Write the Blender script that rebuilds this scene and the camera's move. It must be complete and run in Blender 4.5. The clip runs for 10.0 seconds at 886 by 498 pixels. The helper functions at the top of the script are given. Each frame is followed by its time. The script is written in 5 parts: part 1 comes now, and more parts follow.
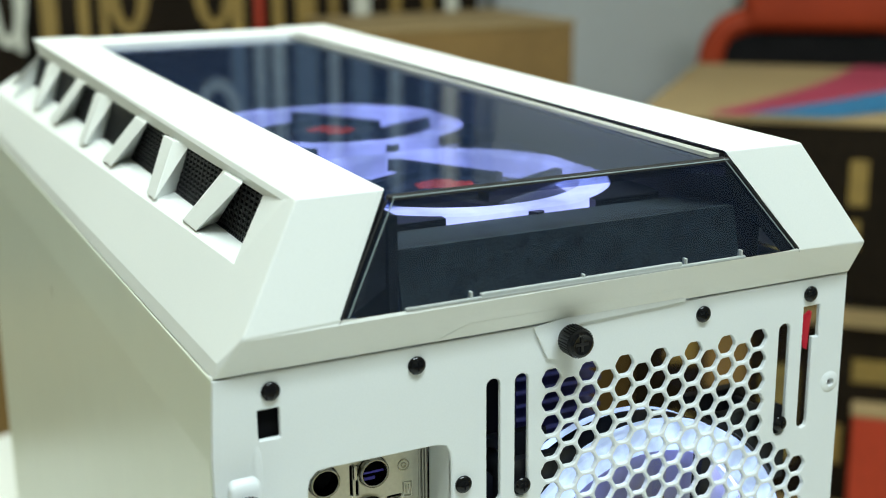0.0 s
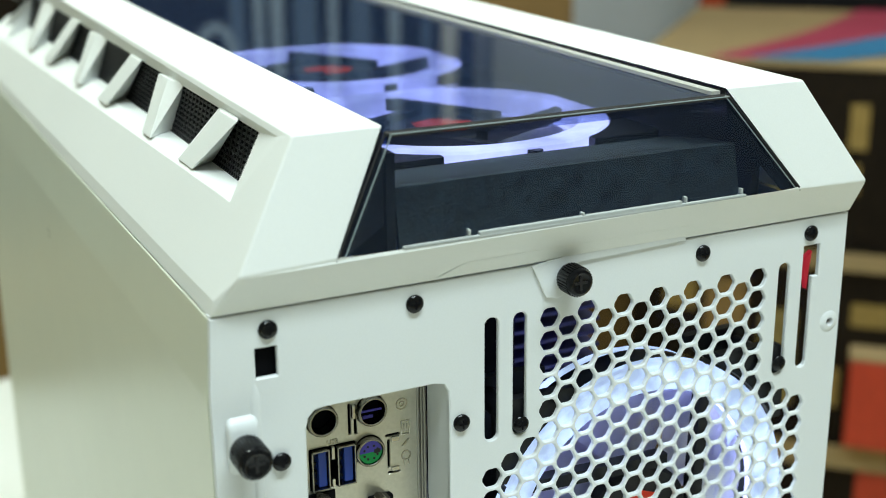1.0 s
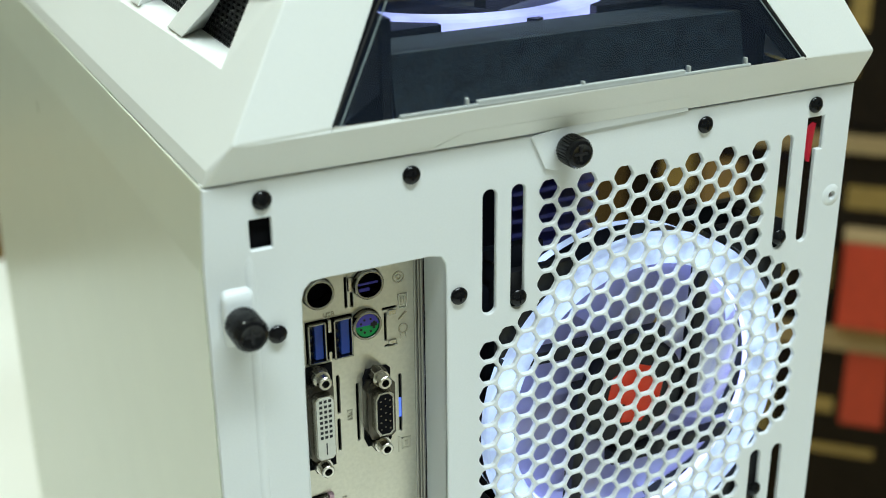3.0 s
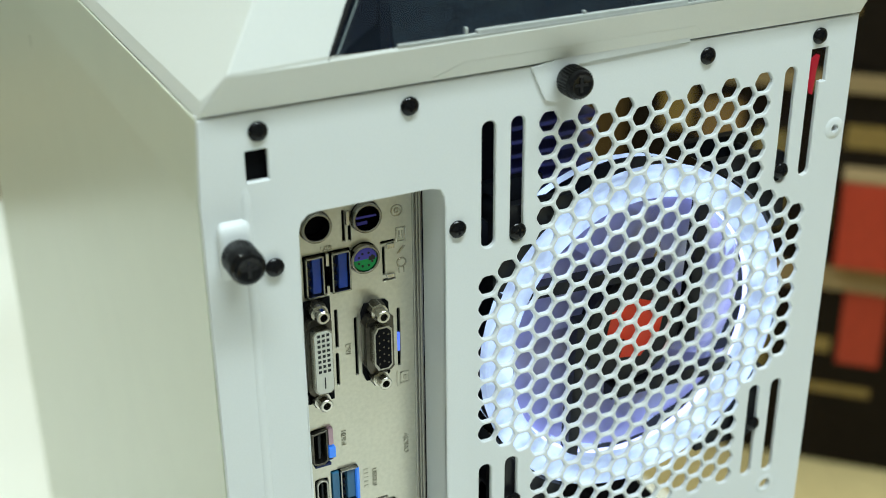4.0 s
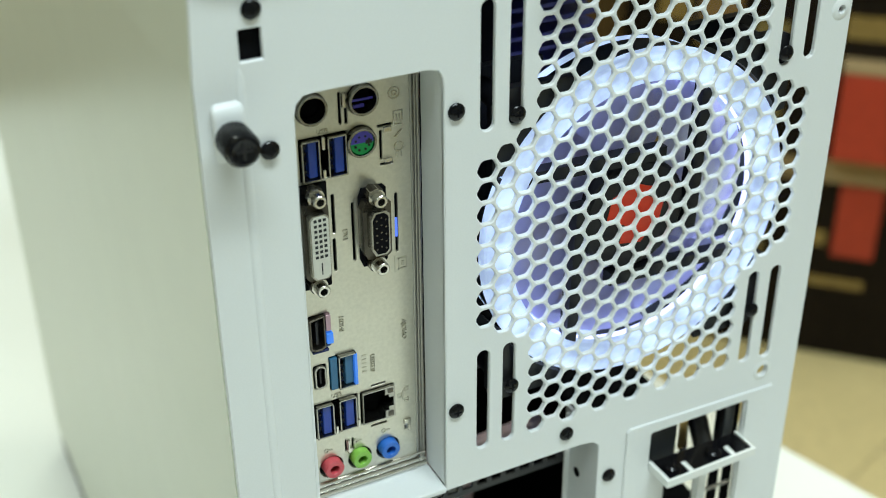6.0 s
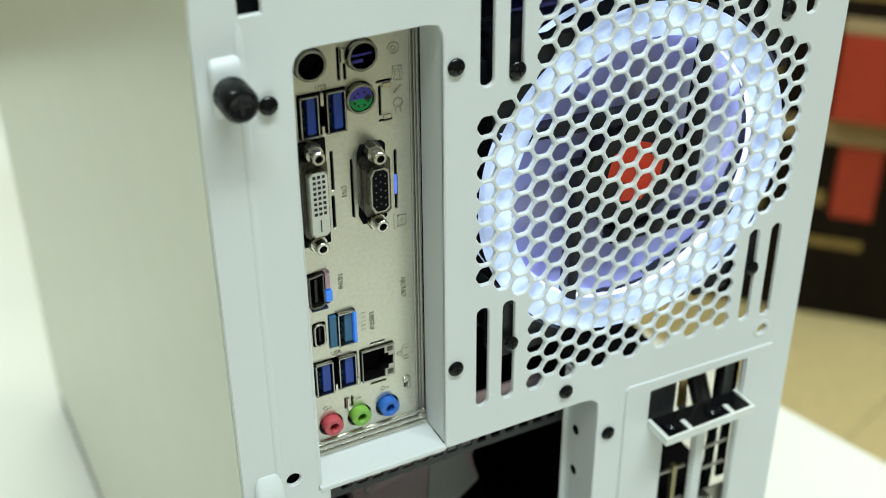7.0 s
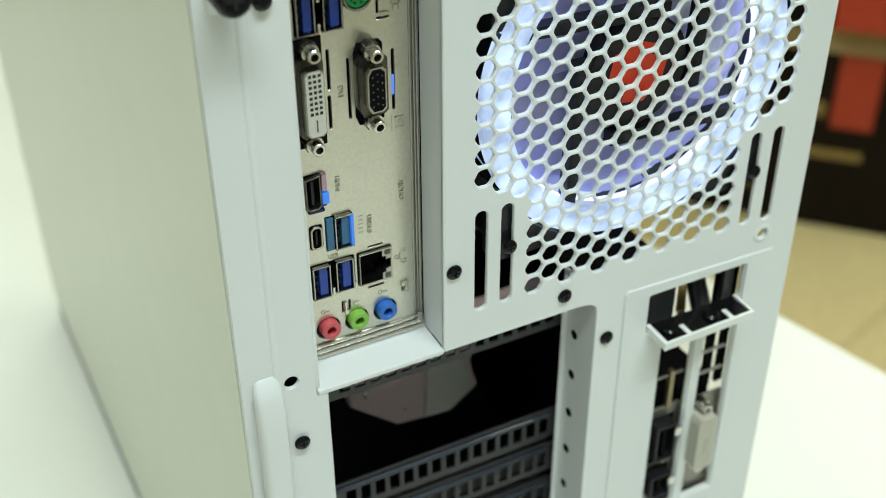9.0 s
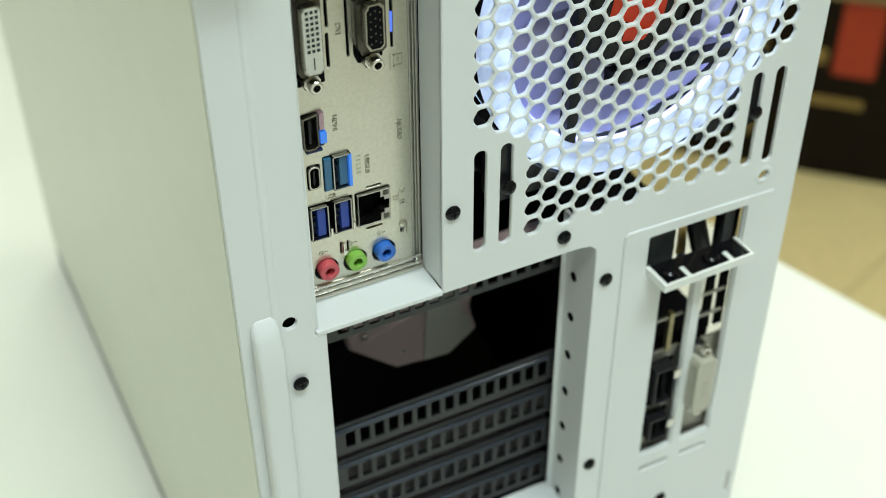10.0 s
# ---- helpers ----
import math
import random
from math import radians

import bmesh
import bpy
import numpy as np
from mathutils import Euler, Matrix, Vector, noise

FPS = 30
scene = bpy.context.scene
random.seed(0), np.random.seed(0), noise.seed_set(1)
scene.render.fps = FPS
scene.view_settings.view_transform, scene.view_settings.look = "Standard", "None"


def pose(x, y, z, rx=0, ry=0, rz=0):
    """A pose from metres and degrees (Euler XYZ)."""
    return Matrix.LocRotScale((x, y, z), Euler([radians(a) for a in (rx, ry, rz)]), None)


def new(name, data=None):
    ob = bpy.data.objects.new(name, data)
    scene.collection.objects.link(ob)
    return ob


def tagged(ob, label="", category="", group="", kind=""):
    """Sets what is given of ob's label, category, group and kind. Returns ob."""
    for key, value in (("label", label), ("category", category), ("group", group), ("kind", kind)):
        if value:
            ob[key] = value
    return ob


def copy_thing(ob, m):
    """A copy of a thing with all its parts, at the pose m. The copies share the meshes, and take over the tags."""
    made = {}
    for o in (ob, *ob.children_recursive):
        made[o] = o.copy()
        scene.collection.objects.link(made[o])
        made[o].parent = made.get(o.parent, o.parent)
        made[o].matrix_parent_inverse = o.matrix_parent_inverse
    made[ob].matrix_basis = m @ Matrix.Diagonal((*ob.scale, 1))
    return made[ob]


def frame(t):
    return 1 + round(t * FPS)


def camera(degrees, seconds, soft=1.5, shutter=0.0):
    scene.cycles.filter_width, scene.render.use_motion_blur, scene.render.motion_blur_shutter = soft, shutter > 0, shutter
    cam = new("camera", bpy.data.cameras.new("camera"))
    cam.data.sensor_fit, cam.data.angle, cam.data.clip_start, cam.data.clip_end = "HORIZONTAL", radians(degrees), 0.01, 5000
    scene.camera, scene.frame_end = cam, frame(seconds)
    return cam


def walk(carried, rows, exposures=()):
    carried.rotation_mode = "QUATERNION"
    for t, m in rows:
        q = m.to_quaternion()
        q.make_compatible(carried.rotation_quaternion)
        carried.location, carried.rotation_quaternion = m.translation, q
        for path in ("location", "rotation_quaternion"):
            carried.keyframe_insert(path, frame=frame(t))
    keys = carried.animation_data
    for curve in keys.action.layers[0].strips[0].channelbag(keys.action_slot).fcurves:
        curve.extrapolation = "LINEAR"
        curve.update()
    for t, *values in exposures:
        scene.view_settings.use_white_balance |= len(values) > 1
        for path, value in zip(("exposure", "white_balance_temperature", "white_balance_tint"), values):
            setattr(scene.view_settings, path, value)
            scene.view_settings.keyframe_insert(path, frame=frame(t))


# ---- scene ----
cam = camera(38.56, 10.0, soft=0.8)
cam.data.dof.use_dof = True
cam.data.dof.focus_distance = 0.42
cam.data.dof.aperture_fstop = 9.5
# seconds, eye x y z, yaw, pitch, roll
ROWS = [
    (0, -0.0887, -0.3294, 0.6473, -26.155, -14.980, -0.555),
    (0.5, -0.0882, -0.3289, 0.6458, -26.154, -16.104, -0.600),
    (1, -0.0874, -0.3277, 0.6441, -26.156, -17.410, -0.577),
    (1.5, -0.0871, -0.3268, 0.6421, -26.187, -18.564, -0.581),
    (2, -0.0863, -0.3252, 0.6408, -26.223, -20.027, -0.576),
    (2.5, -0.0860, -0.3239, 0.6397, -26.282, -21.364, -0.526),
    (4, -0.0847, -0.3200, 0.6340, -26.421, -25.297, -0.499),
    (4.5, -0.0846, -0.3194, 0.6321, -26.457, -26.590, -0.480),
    (5, -0.0845, -0.3182, 0.6307, -26.512, -27.830, -0.458),
    (5.5, -0.0840, -0.3171, 0.6294, -26.542, -29.006, -0.467),
    (7, -0.0837, -0.3147, 0.6259, -26.700, -31.787, -0.410),
    (7.5, -0.0830, -0.3147, 0.6249, -26.613, -32.652, -0.411),
    (8, -0.0832, -0.3136, 0.6231, -26.727, -33.588, -0.369),
    (8.5, -0.0826, -0.3139, 0.6216, -26.654, -34.560, -0.410),
    (9, -0.0827, -0.3125, 0.6201, -26.782, -35.721, -0.314),
    (9.5, -0.0826, -0.3127, 0.6177, -26.782, -36.733, -0.346),
    (10, -0.0821, -0.3123, 0.6157, -26.762, -37.979, -0.318),
]


def aimed(x, y, z, yaw, pitch, roll):
    return pose(x, y, z, 90 + pitch, 0, yaw) @ pose(0, 0, 0, 0, 0, roll)


walk(cam, [(t, aimed(*r)) for t, *r in ROWS], exposures=[(0.0, -0.15, 6500, 2.0), (2.5, -0.19, 6500, 2.0), (5.0, -0.25, 6520, 2.0), (7.5, -0.29, 6700, 2.0), (10.0, -0.31, 6850, 2.0)])

# ---- light: a closed room with ceiling panels ----
world = bpy.data.worlds.new("room_air")
world.use_nodes = True
world.node_tree.nodes["Background"].inputs["Color"].default_value = (0.9, 1.0, 0.95, 1)
world.node_tree.nodes["Background"].inputs["Strength"].default_value = 0.05
scene.world = world


def ceiling_lamp(x, y, sx, sy, watts, colour, z=1.94):
    lamp = bpy.data.lights.new("ceiling_light_lamp", "AREA")
    lamp.shape, lamp.size, lamp.size_y = "RECTANGLE", sx, sy
    lamp.energy, lamp.color = watts, colour
    ob = new("ceiling_light_lamp", lamp)
    ob.matrix_world = pose(x, y, z, 0, 0, 0)
    return ob


LAMPS = [(-0.12, 0.9, 1.2, 0.3, 28, (0.91, 1.0, 0.965)), (0.1, -0.7, 1.2, 0.3, 39, (0.80, 0.92, 1.0)), (1.7, 0.35, 1.2, 0.3, 26, (0.985, 0.97, 0.89)), (-0.4, 3.2, 1.2, 0.3, 16, (1.0, 0.98, 0.9))]
for lamp_row in LAMPS:
    ceiling_lamp(*lamp_row)


# ---- materials ----
def material(name, colour, rough=0.5, metal=0.0, grain=400.0, blotch=9.0, vary=0.06, bump=0.03, coat=0.0, emit=0.0, emit_colour=None, spec=0.5, spots=0.0):
    m = bpy.data.materials.new(name)
    m.use_nodes = True
    nt = m.node_tree
    b = nt.nodes["Principled BSDF"]
    b.inputs["Metallic"].default_value = metal
    b.inputs["Specular IOR Level"].default_value = spec
    b.inputs["Coat Weight"].default_value = coat
    geo = nt.nodes.new("ShaderNodeNewGeometry")
    fine, wide = nt.nodes.new("ShaderNodeTexNoise"), nt.nodes.new("ShaderNodeTexNoise")
    fine.inputs["Scale"].default_value, wide.inputs["Scale"].default_value = grain, blotch
    fine.inputs["Detail"].default_value, wide.inputs["Detail"].default_value = 4, 5
    for n in (fine, wide):
        nt.links.new(geo.outputs["Position"], n.inputs["Vector"])
    add = nt.nodes.new("ShaderNodeMath")
    add.operation = "ADD"
    nt.links.new(fine.outputs["Fac"], add.inputs[0])
    nt.links.new(wide.outputs["Fac"], add.inputs[1])
    ramp = nt.nodes.new("ShaderNodeValToRGB")
    half = nt.nodes.new("ShaderNodeMath")
    half.operation = "MULTIPLY"
    half.inputs[1].default_value = 0.5
    nt.links.new(add.outputs[0], half.inputs[0])
    nt.links.new(half.outputs[0], ramp.inputs["Fac"])
    lo, hi = [max(0.0, c * (1 - vary)) for c in colour], [min(1.0, c * (1 + vary)) for c in colour]
    ramp.color_ramp.elements[0].position, ramp.color_ramp.elements[1].position = 0.35, 0.65
    ramp.color_ramp.elements[0].color, ramp.color_ramp.elements[1].color = (*lo, 1), (*hi, 1)
    nt.links.new(ramp.outputs["Color"], b.inputs["Base Color"])
    rr = nt.nodes.new("ShaderNodeMapRange")
    rr.inputs["To Min"].default_value, rr.inputs["To Max"].default_value = max(0.02, rough - 0.06), min(1.0, rough + 0.06)
    nt.links.new(wide.outputs["Fac"], rr.inputs["Value"])
    nt.links.new(rr.outputs[0], b.inputs["Roughness"])
    if bump:
        bn = nt.nodes.new("ShaderNodeBump")
        bn.inputs["Strength"].default_value, bn.inputs["Distance"].default_value = bump, 0.0006
        nt.links.new(fine.outputs["Fac"], bn.inputs["Height"])
        nt.links.new(bn.outputs["Normal"], b.inputs["Normal"])
    if emit:
        b.inputs["Emission Color"].default_value = (*(emit_colour or colour), 1)
        b.inputs["Emission Strength"].default_value = emit
        if spots:
            glow = nt.nodes.new("ShaderNodeMapRange")
            glow.inputs["From Min"].default_value, glow.inputs["From Max"].default_value = 0.38, 0.66
            glow.inputs["To Min"].default_value, glow.inputs["To Max"].default_value = emit * (1 - spots), emit * (1 + spots)
            nt.links.new(wide.outputs["Fac"], glow.inputs["Value"])
            nt.links.new(glow.outputs[0], b.inputs["Emission Strength"])
    return m


def glass(name, tint, rough=0.01, ior=1.5, dust=0.0):
    """Thin tinted glass: what shines through is tinted, the gloss follows Fresnel; dust mixes in a painted blue haze.
    """
    m = bpy.data.materials.new(name)
    m.use_nodes = True
    nt = m.node_tree
    nt.nodes.clear()
    out, mix = nt.nodes.new("ShaderNodeOutputMaterial"), nt.nodes.new("ShaderNodeMixShader")
    clear, gloss, fres = nt.nodes.new("ShaderNodeBsdfTransparent"), nt.nodes.new("ShaderNodeBsdfGlossy"), nt.nodes.new("ShaderNodeFresnel")
    clear.inputs["Color"].default_value = (*tint, 1)
    gloss.inputs["Roughness"].default_value = rough
    fres.inputs["IOR"].default_value = ior
    nt.links.new(fres.outputs[0], mix.inputs[0])
    # blue diffuse layer paints the haze of reflected light on the pane
    hazed, haze_film = nt.nodes.new("ShaderNodeMixShader"), nt.nodes.new("ShaderNodeBsdfDiffuse")
    haze_film.inputs["Color"].default_value = (0.20, 0.40, 0.95, 1)
    geo, haze_noise, rng = nt.nodes.new("ShaderNodeNewGeometry"), nt.nodes.new("ShaderNodeTexNoise"), nt.nodes.new("ShaderNodeMapRange")
    haze_noise.inputs["Scale"].default_value, haze_noise.inputs["Detail"].default_value = 320, 6
    rng.inputs["From Min"].default_value, rng.inputs["From Max"].default_value = 0.3, 0.75
    rng.inputs["To Min"].default_value, rng.inputs["To Max"].default_value = dust * 0.7, dust * 1.4
    nt.links.new(geo.outputs["Position"], haze_noise.inputs["Vector"])
    nt.links.new(haze_noise.outputs["Fac"], rng.inputs["Value"])
    nt.links.new(rng.outputs[0], hazed.inputs[0])
    nt.links.new(clear.outputs[0], hazed.inputs[1])
    nt.links.new(haze_film.outputs[0], hazed.inputs[2])
    nt.links.new(hazed.outputs[0], mix.inputs[1])
    nt.links.new(gloss.outputs[0], mix.inputs[2])
    nt.links.new(mix.outputs[0], out.inputs[0])
    return m


WHITE_STEEL = material("white_powder_coat", (0.78, 0.80, 0.80), 0.38, grain=1500, vary=0.02, bump=0.05)
# the case's white with the warm-green light on this side painted in
WHITE_SIDE_TINT = material("white_paint_side_light", (0.72, 0.75, 0.63), 0.30, grain=30, vary=0.02, bump=0)
WHITE_PLASTIC = material("white_plastic", (0.82, 0.83, 0.80), 0.42, grain=1800, vary=0.02, bump=0.03)
BLACK_PLASTIC = material("black_plastic", (0.012, 0.012, 0.014), 0.4, vary=0.2, spec=0.35)
BLACK_SCREW = material("black_oxide_steel", (0.006, 0.006, 0.007), 0.12, vary=0.2, bump=0, spec=0.22)
BLACK_STEEL = material("black_painted_steel", (0.022, 0.024, 0.026), 0.36, vary=0.15)
BLACK_INSIDE = material("black_case_inside", (0.014, 0.015, 0.017), 0.6, vary=0.2, spec=0.2)
DARK_FABRIC = material("dark_textured_liner", (0.024, 0.032, 0.033), 0.75, grain=700, blotch=190, vary=1.4, bump=0.6)
SHIELD = material("stamped_tinplate", (0.60, 0.58, 0.50), 0.3, metal=0.9, grain=700, blotch=25, vary=0.08, bump=0.03)
STEEL = material("bright_nickel", (0.62, 0.60, 0.55), 0.22, metal=1.0, vary=0.06)
SHELL = material("socket_shell_nickel", (0.36, 0.35, 0.32), 0.25, metal=1.0, vary=0.1)
NICKEL_DARK = material("dark_nickel", (0.10, 0.09, 0.075), 0.28, metal=0.9, vary=0.3)
# darker than the plate: the letters' shaded sides are in the colour
STAMPED = material("stamped_tin_shaded", (0.52, 0.50, 0.43), 0.28, metal=0.9, vary=0.1)
# darker copy of the tinplate, with shade put into its colour
DARK_METAL = material("shadowed_tinplate", (0.30, 0.29, 0.26), 0.35, metal=0.9, vary=0.1)
USB_BLUE = material("blue_port_plastic", (0.006, 0.045, 0.34), 0.3, vary=0.1)
TEAL = material("teal_port_plastic", (0.03, 0.13, 0.25), 0.35)
DVI_WHITE = material("ivory_connector_plastic", (0.62, 0.61, 0.54), 0.45)
VIOLET = material("violet_port_plastic", (0.06, 0.045, 0.44), 0.5)
GREEN = material("green_port_plastic", (0.0, 0.30, 0.06), 0.5)
PINK = material("pink_jack_plastic", (0.62, 0.09, 0.11), 0.4)
LIME = material("lime_jack_plastic", (0.25, 0.52, 0.08), 0.4)
BLUE = material("blue_jack_plastic", (0.03, 0.16, 0.60), 0.4)
CREAM = material("cream_cap_plastic", (0.50, 0.48, 0.40), 0.45)
GOLD = material("gold_contact", (0.6, 0.42, 0.16), 0.3, metal=1.0)
LED_RING = material("lit_led_ring", (0.2, 0.22, 0.26), 0.5, bump=0, blotch=75, emit=1.3, emit_colour=(0.50, 0.64, 1.0), spots=0.38)
LED_SOFT = material("lit_top_led_ring", (0.2, 0.2, 0.3), 0.5, bump=0, blotch=40, emit=2.9, emit_colour=(0.48, 0.48, 1.0), spots=0.35)
LED_GUIDE = material("lit_inner_light_guide", (0.5, 0.5, 0.6), 0.5, bump=0, emit=3.2, emit_colour=(0.44, 0.47, 1.0))
# pale colour for the painted highlight lines along the panes
GLASS_EDGE = material("glass_edge_highlight", (0.26, 0.31, 0.32), 0.10, bump=0)
PALE_CLIP = material("pale_clear_plastic", (0.42, 0.44, 0.43), 0.25, bump=0)
# glow added to plain tabs in place of blue light on them
BLUE_GLOW_TAB = material("tab_added_blue_glow", (0.05, 0.2, 0.7), 0.3, emit=0.45, emit_colour=(0.04, 0.22, 1.0))
# near-black for hollows: their shade is put into the colour
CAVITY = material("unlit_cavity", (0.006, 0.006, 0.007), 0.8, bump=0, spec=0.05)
NAVY = material("navy_port_floor", (0.004, 0.012, 0.08), 0.5)
RED_BADGE = material("red_hub_badge", (0.85, 0.05, 0.012), 0.35)
MESH_BLACK = material("black_wire_mesh", (0.010, 0.010, 0.011), 0.32)
# tray colour carries the blue of LED light, painted in
TRAY = material("tray_painted_led_blue", (0.08, 0.15, 0.36), 0.5, grain=120, blotch=8, vary=0.35)


def clear(name, tint):
    m = bpy.data.materials.new(name)
    m.use_nodes = True
    nt = m.node_tree
    nt.nodes.clear()
    out, t = nt.nodes.new("ShaderNodeOutputMaterial"), nt.nodes.new("ShaderNodeBsdfTransparent")
    t.inputs["Color"].default_value = (*tint, 1)
    nt.links.new(t.outputs[0], out.inputs[0])
    return m


# a pane's seen face is glossy and tinted, its other faces only tint
# dust sets how much painted blue haze lifts the glass
TOP_GLASS = (glass("smoked_glass", (0.52, 0.57, 0.66), ior=1.85, dust=0.05), clear("smoked_glass_body", (0.62, 0.66, 0.74)))
REAR_GLASS = (glass("smoked_rear_glass", (0.60, 0.64, 0.70), ior=1.45, dust=0.012), clear("smoked_rear_glass_body", (0.70, 0.74, 0.80)))
SIDE_GLASS = (glass("tinted_side_glass", (0.88, 0.86, 0.82)), clear("tinted_side_glass_body", (0.95, 0.94, 0.91)))


def blade_material():
    m = bpy.data.materials.new("translucent_fan_blade")
    m.use_nodes = True
    nt = m.node_tree
    nt.nodes.clear()
    out = nt.nodes.new("ShaderNodeOutputMaterial")
    d, tr, tp = nt.nodes.new("ShaderNodeBsdfDiffuse"), nt.nodes.new("ShaderNodeBsdfTranslucent"), nt.nodes.new("ShaderNodeBsdfTransparent")
    g, a, b, c = nt.nodes.new("ShaderNodeBsdfGlossy"), nt.nodes.new("ShaderNodeMixShader"), nt.nodes.new("ShaderNodeMixShader"), nt.nodes.new("ShaderNodeMixShader")
    fr = nt.nodes.new("ShaderNodeFresnel")
    for n in (d, tr):
        n.inputs["Color"].default_value = (0.75, 0.75, 1.0, 1)
    tp.inputs["Color"].default_value = (0.8, 0.78, 0.92, 1)
    g.inputs["Roughness"].default_value = 0.4
    fr.inputs["IOR"].default_value = 1.25
    a.inputs[0].default_value, b.inputs[0].default_value = 0.5, 0.22
    nt.links.new(d.outputs[0], a.inputs[1]), nt.links.new(tr.outputs[0], a.inputs[2])
    nt.links.new(a.outputs[0], b.inputs[1]), nt.links.new(tp.outputs[0], b.inputs[2])
    nt.links.new(fr.outputs[0], c.inputs[0])
    nt.links.new(b.outputs[0], c.inputs[1]), nt.links.new(g.outputs[0], c.inputs[2])
    nt.links.new(c.outputs[0], out.inputs[0])
    return m


BLADE = blade_material()


# ---- mesh helpers, in millimetres ----
MM = 0.001


def V(x, y, z):
    return Vector((x * MM, y * MM, z * MM))


def root(name, x, y, z, label, category, group="", kind=""):
    ob = new(name)
    ob.location = V(x, y, z)
    ob.empty_display_size = 0.01
    return tagged(ob, label, category, group, kind)


def part(name, bm, mat, parent=None, label="", smooth=False):
    me = bpy.data.meshes.new(name)
    bmesh.ops.recalc_face_normals(bm, faces=bm.faces)
    bm.to_mesh(me)
    bm.free()
    for m in mat if isinstance(mat, (list, tuple)) else (mat,):
        me.materials.append(m)
    if smooth:
        me.shade_smooth()
        me.set_sharp_from_angle(angle=radians(35))
    ob = new(name, me)
    if parent is not None:
        ob.parent = parent
        if parent.type == "EMPTY":
            ob.matrix_parent_inverse = Matrix.Translation(parent.location).inverted()
    if label:
        tagged(ob, label)
    return ob


def box(bm, x0, x1, y0, y1, z0, z1, bevel=0.0, seg=2):
    vs = [bm.verts.new(V(x, y, z)) for x in (x0, x1) for y in (y0, y1) for z in (z0, z1)]
    fs = [bm.faces.new([vs[i] for i in q]) for q in ((0, 1, 3, 2), (4, 6, 7, 5), (0, 4, 5, 1), (2, 3, 7, 6), (0, 2, 6, 4), (1, 5, 7, 3))]
    if bevel:
        es = list({e for f in fs for e in f.edges})
        bmesh.ops.bevel(bm, geom=es, offset=bevel * MM, segments=seg, affect="EDGES", profile=0.5)
    return bm


def boxes(rows, bevel=0.0):
    bm = bmesh.new()
    for r in rows:
        box(bm, *r, bevel=bevel)
    return bm


def hull_poly(bm, loop, depth):
    """A flat polygon of points (x, y, z) pushed by the vector depth into a solid."""
    n = len(loop)
    a = [bm.verts.new(V(*p)) for p in loop]
    b = [bm.verts.new(V(p[0] + depth[0], p[1] + depth[1], p[2] + depth[2])) for p in loop]
    bm.faces.new(a)
    bm.faces.new(b[::-1])
    for i in range(n):
        bm.faces.new([a[i], b[i], b[(i + 1) % n], a[(i + 1) % n]])
    return bm


def pane(loop, depth):
    bm = hull_poly(bmesh.new(), loop, depth)
    for i, f in enumerate(bm.faces):
        f.material_index = 0 if i == 0 else 1
    return bm


def each_box(name, rows, mat, parent, bevel=0.0, label=""):
    for r in rows:
        part(name, boxes([r], bevel), mat, parent, label)


def lathe(bm, centre, axis, profile, seg=24, cap=True):
    """Rings of (distance along axis, radius) about axis through centre."""
    ax = Vector(axis).normalized()
    u = ax.orthogonal().normalized()
    w = ax.cross(u)
    c = V(*centre)
    rings = []
    for d, r in profile:
        rings.append([bm.verts.new(c + ax * d * MM + (u * math.cos(k * math.tau / seg) + w * math.sin(k * math.tau / seg)) * max(r, 0.01) * MM) for k in range(seg)])
    for a, b in zip(rings, rings[1:]):
        for k in range(seg):
            bm.faces.new([a[k], a[(k + 1) % seg], b[(k + 1) % seg], b[k]])
    if cap:
        bm.faces.new(rings[0][::-1])
        bm.faces.new(rings[-1])
    return bm


def ring_y(bm, cx, cz, y0, y1, r0, r1, seg=64, chamfer=0.6):
    """A square-section ring about the y axis, with its outer edges rounded."""
    prof = [(y0, r0), (y0, r1 - chamfer), (y0 + chamfer, r1), (y1 - chamfer, r1), (y1, r1 - chamfer), (y1, r0)]
    rings = []
    for y, r in prof:
        rings.append([bm.verts.new(V(cx + r * math.cos(k * math.tau / seg), y, cz + r * math.sin(k * math.tau / seg))) for k in range(seg)])
    for i in range(len(rings)):
        a, b = rings[i], rings[(i + 1) % len(rings)]
        for k in range(seg):
            bm.faces.new([a[k], a[(k + 1) % seg], b[(k + 1) % seg], b[k]])
    return bm


def offset(loop, g):
    """A polygon of (x, z), its outline pushed outwards by g (inwards: minus)."""
    area = sum(a[0] * b[1] - b[0] * a[1] for a, b in zip(loop, loop[1:] + loop[:1]))
    s = 1 if area > 0 else -1
    out = []
    for i, p in enumerate(loop):
        q, r = loop[i - 1], loop[(i + 1) % len(loop)]
        d0, d1 = Vector((p[0] - q[0], p[1] - q[1])).normalized(), Vector((r[0] - p[0], r[1] - p[1])).normalized()
        n0, n1 = Vector((d0.y, -d0.x)) * s, Vector((d1.y, -d1.x)) * s
        n = (n0 + n1) / max(0.4, 1 + n0.dot(n1))
        out.append((p[0] + n.x * g, p[1] + n.y * g))
    return out


def hexagon(cx, cz, r, cut=0.16):
    pts = [(cx + r * math.cos(k * math.pi / 3), cz + r * math.sin(k * math.pi / 3)) for k in range(6)]
    out = []
    for i, p in enumerate(pts):
        for q in (pts[i - 1], pts[(i + 1) % 6]):
            out.append((p[0] + (q[0] - p[0]) * cut, p[1] + (q[1] - p[1]) * cut))
    return out


def circle(cx, cz, r, n=20):
    return [(cx + r * math.cos(k * math.tau / n), cz + r * math.sin(k * math.tau / n)) for k in range(n)]


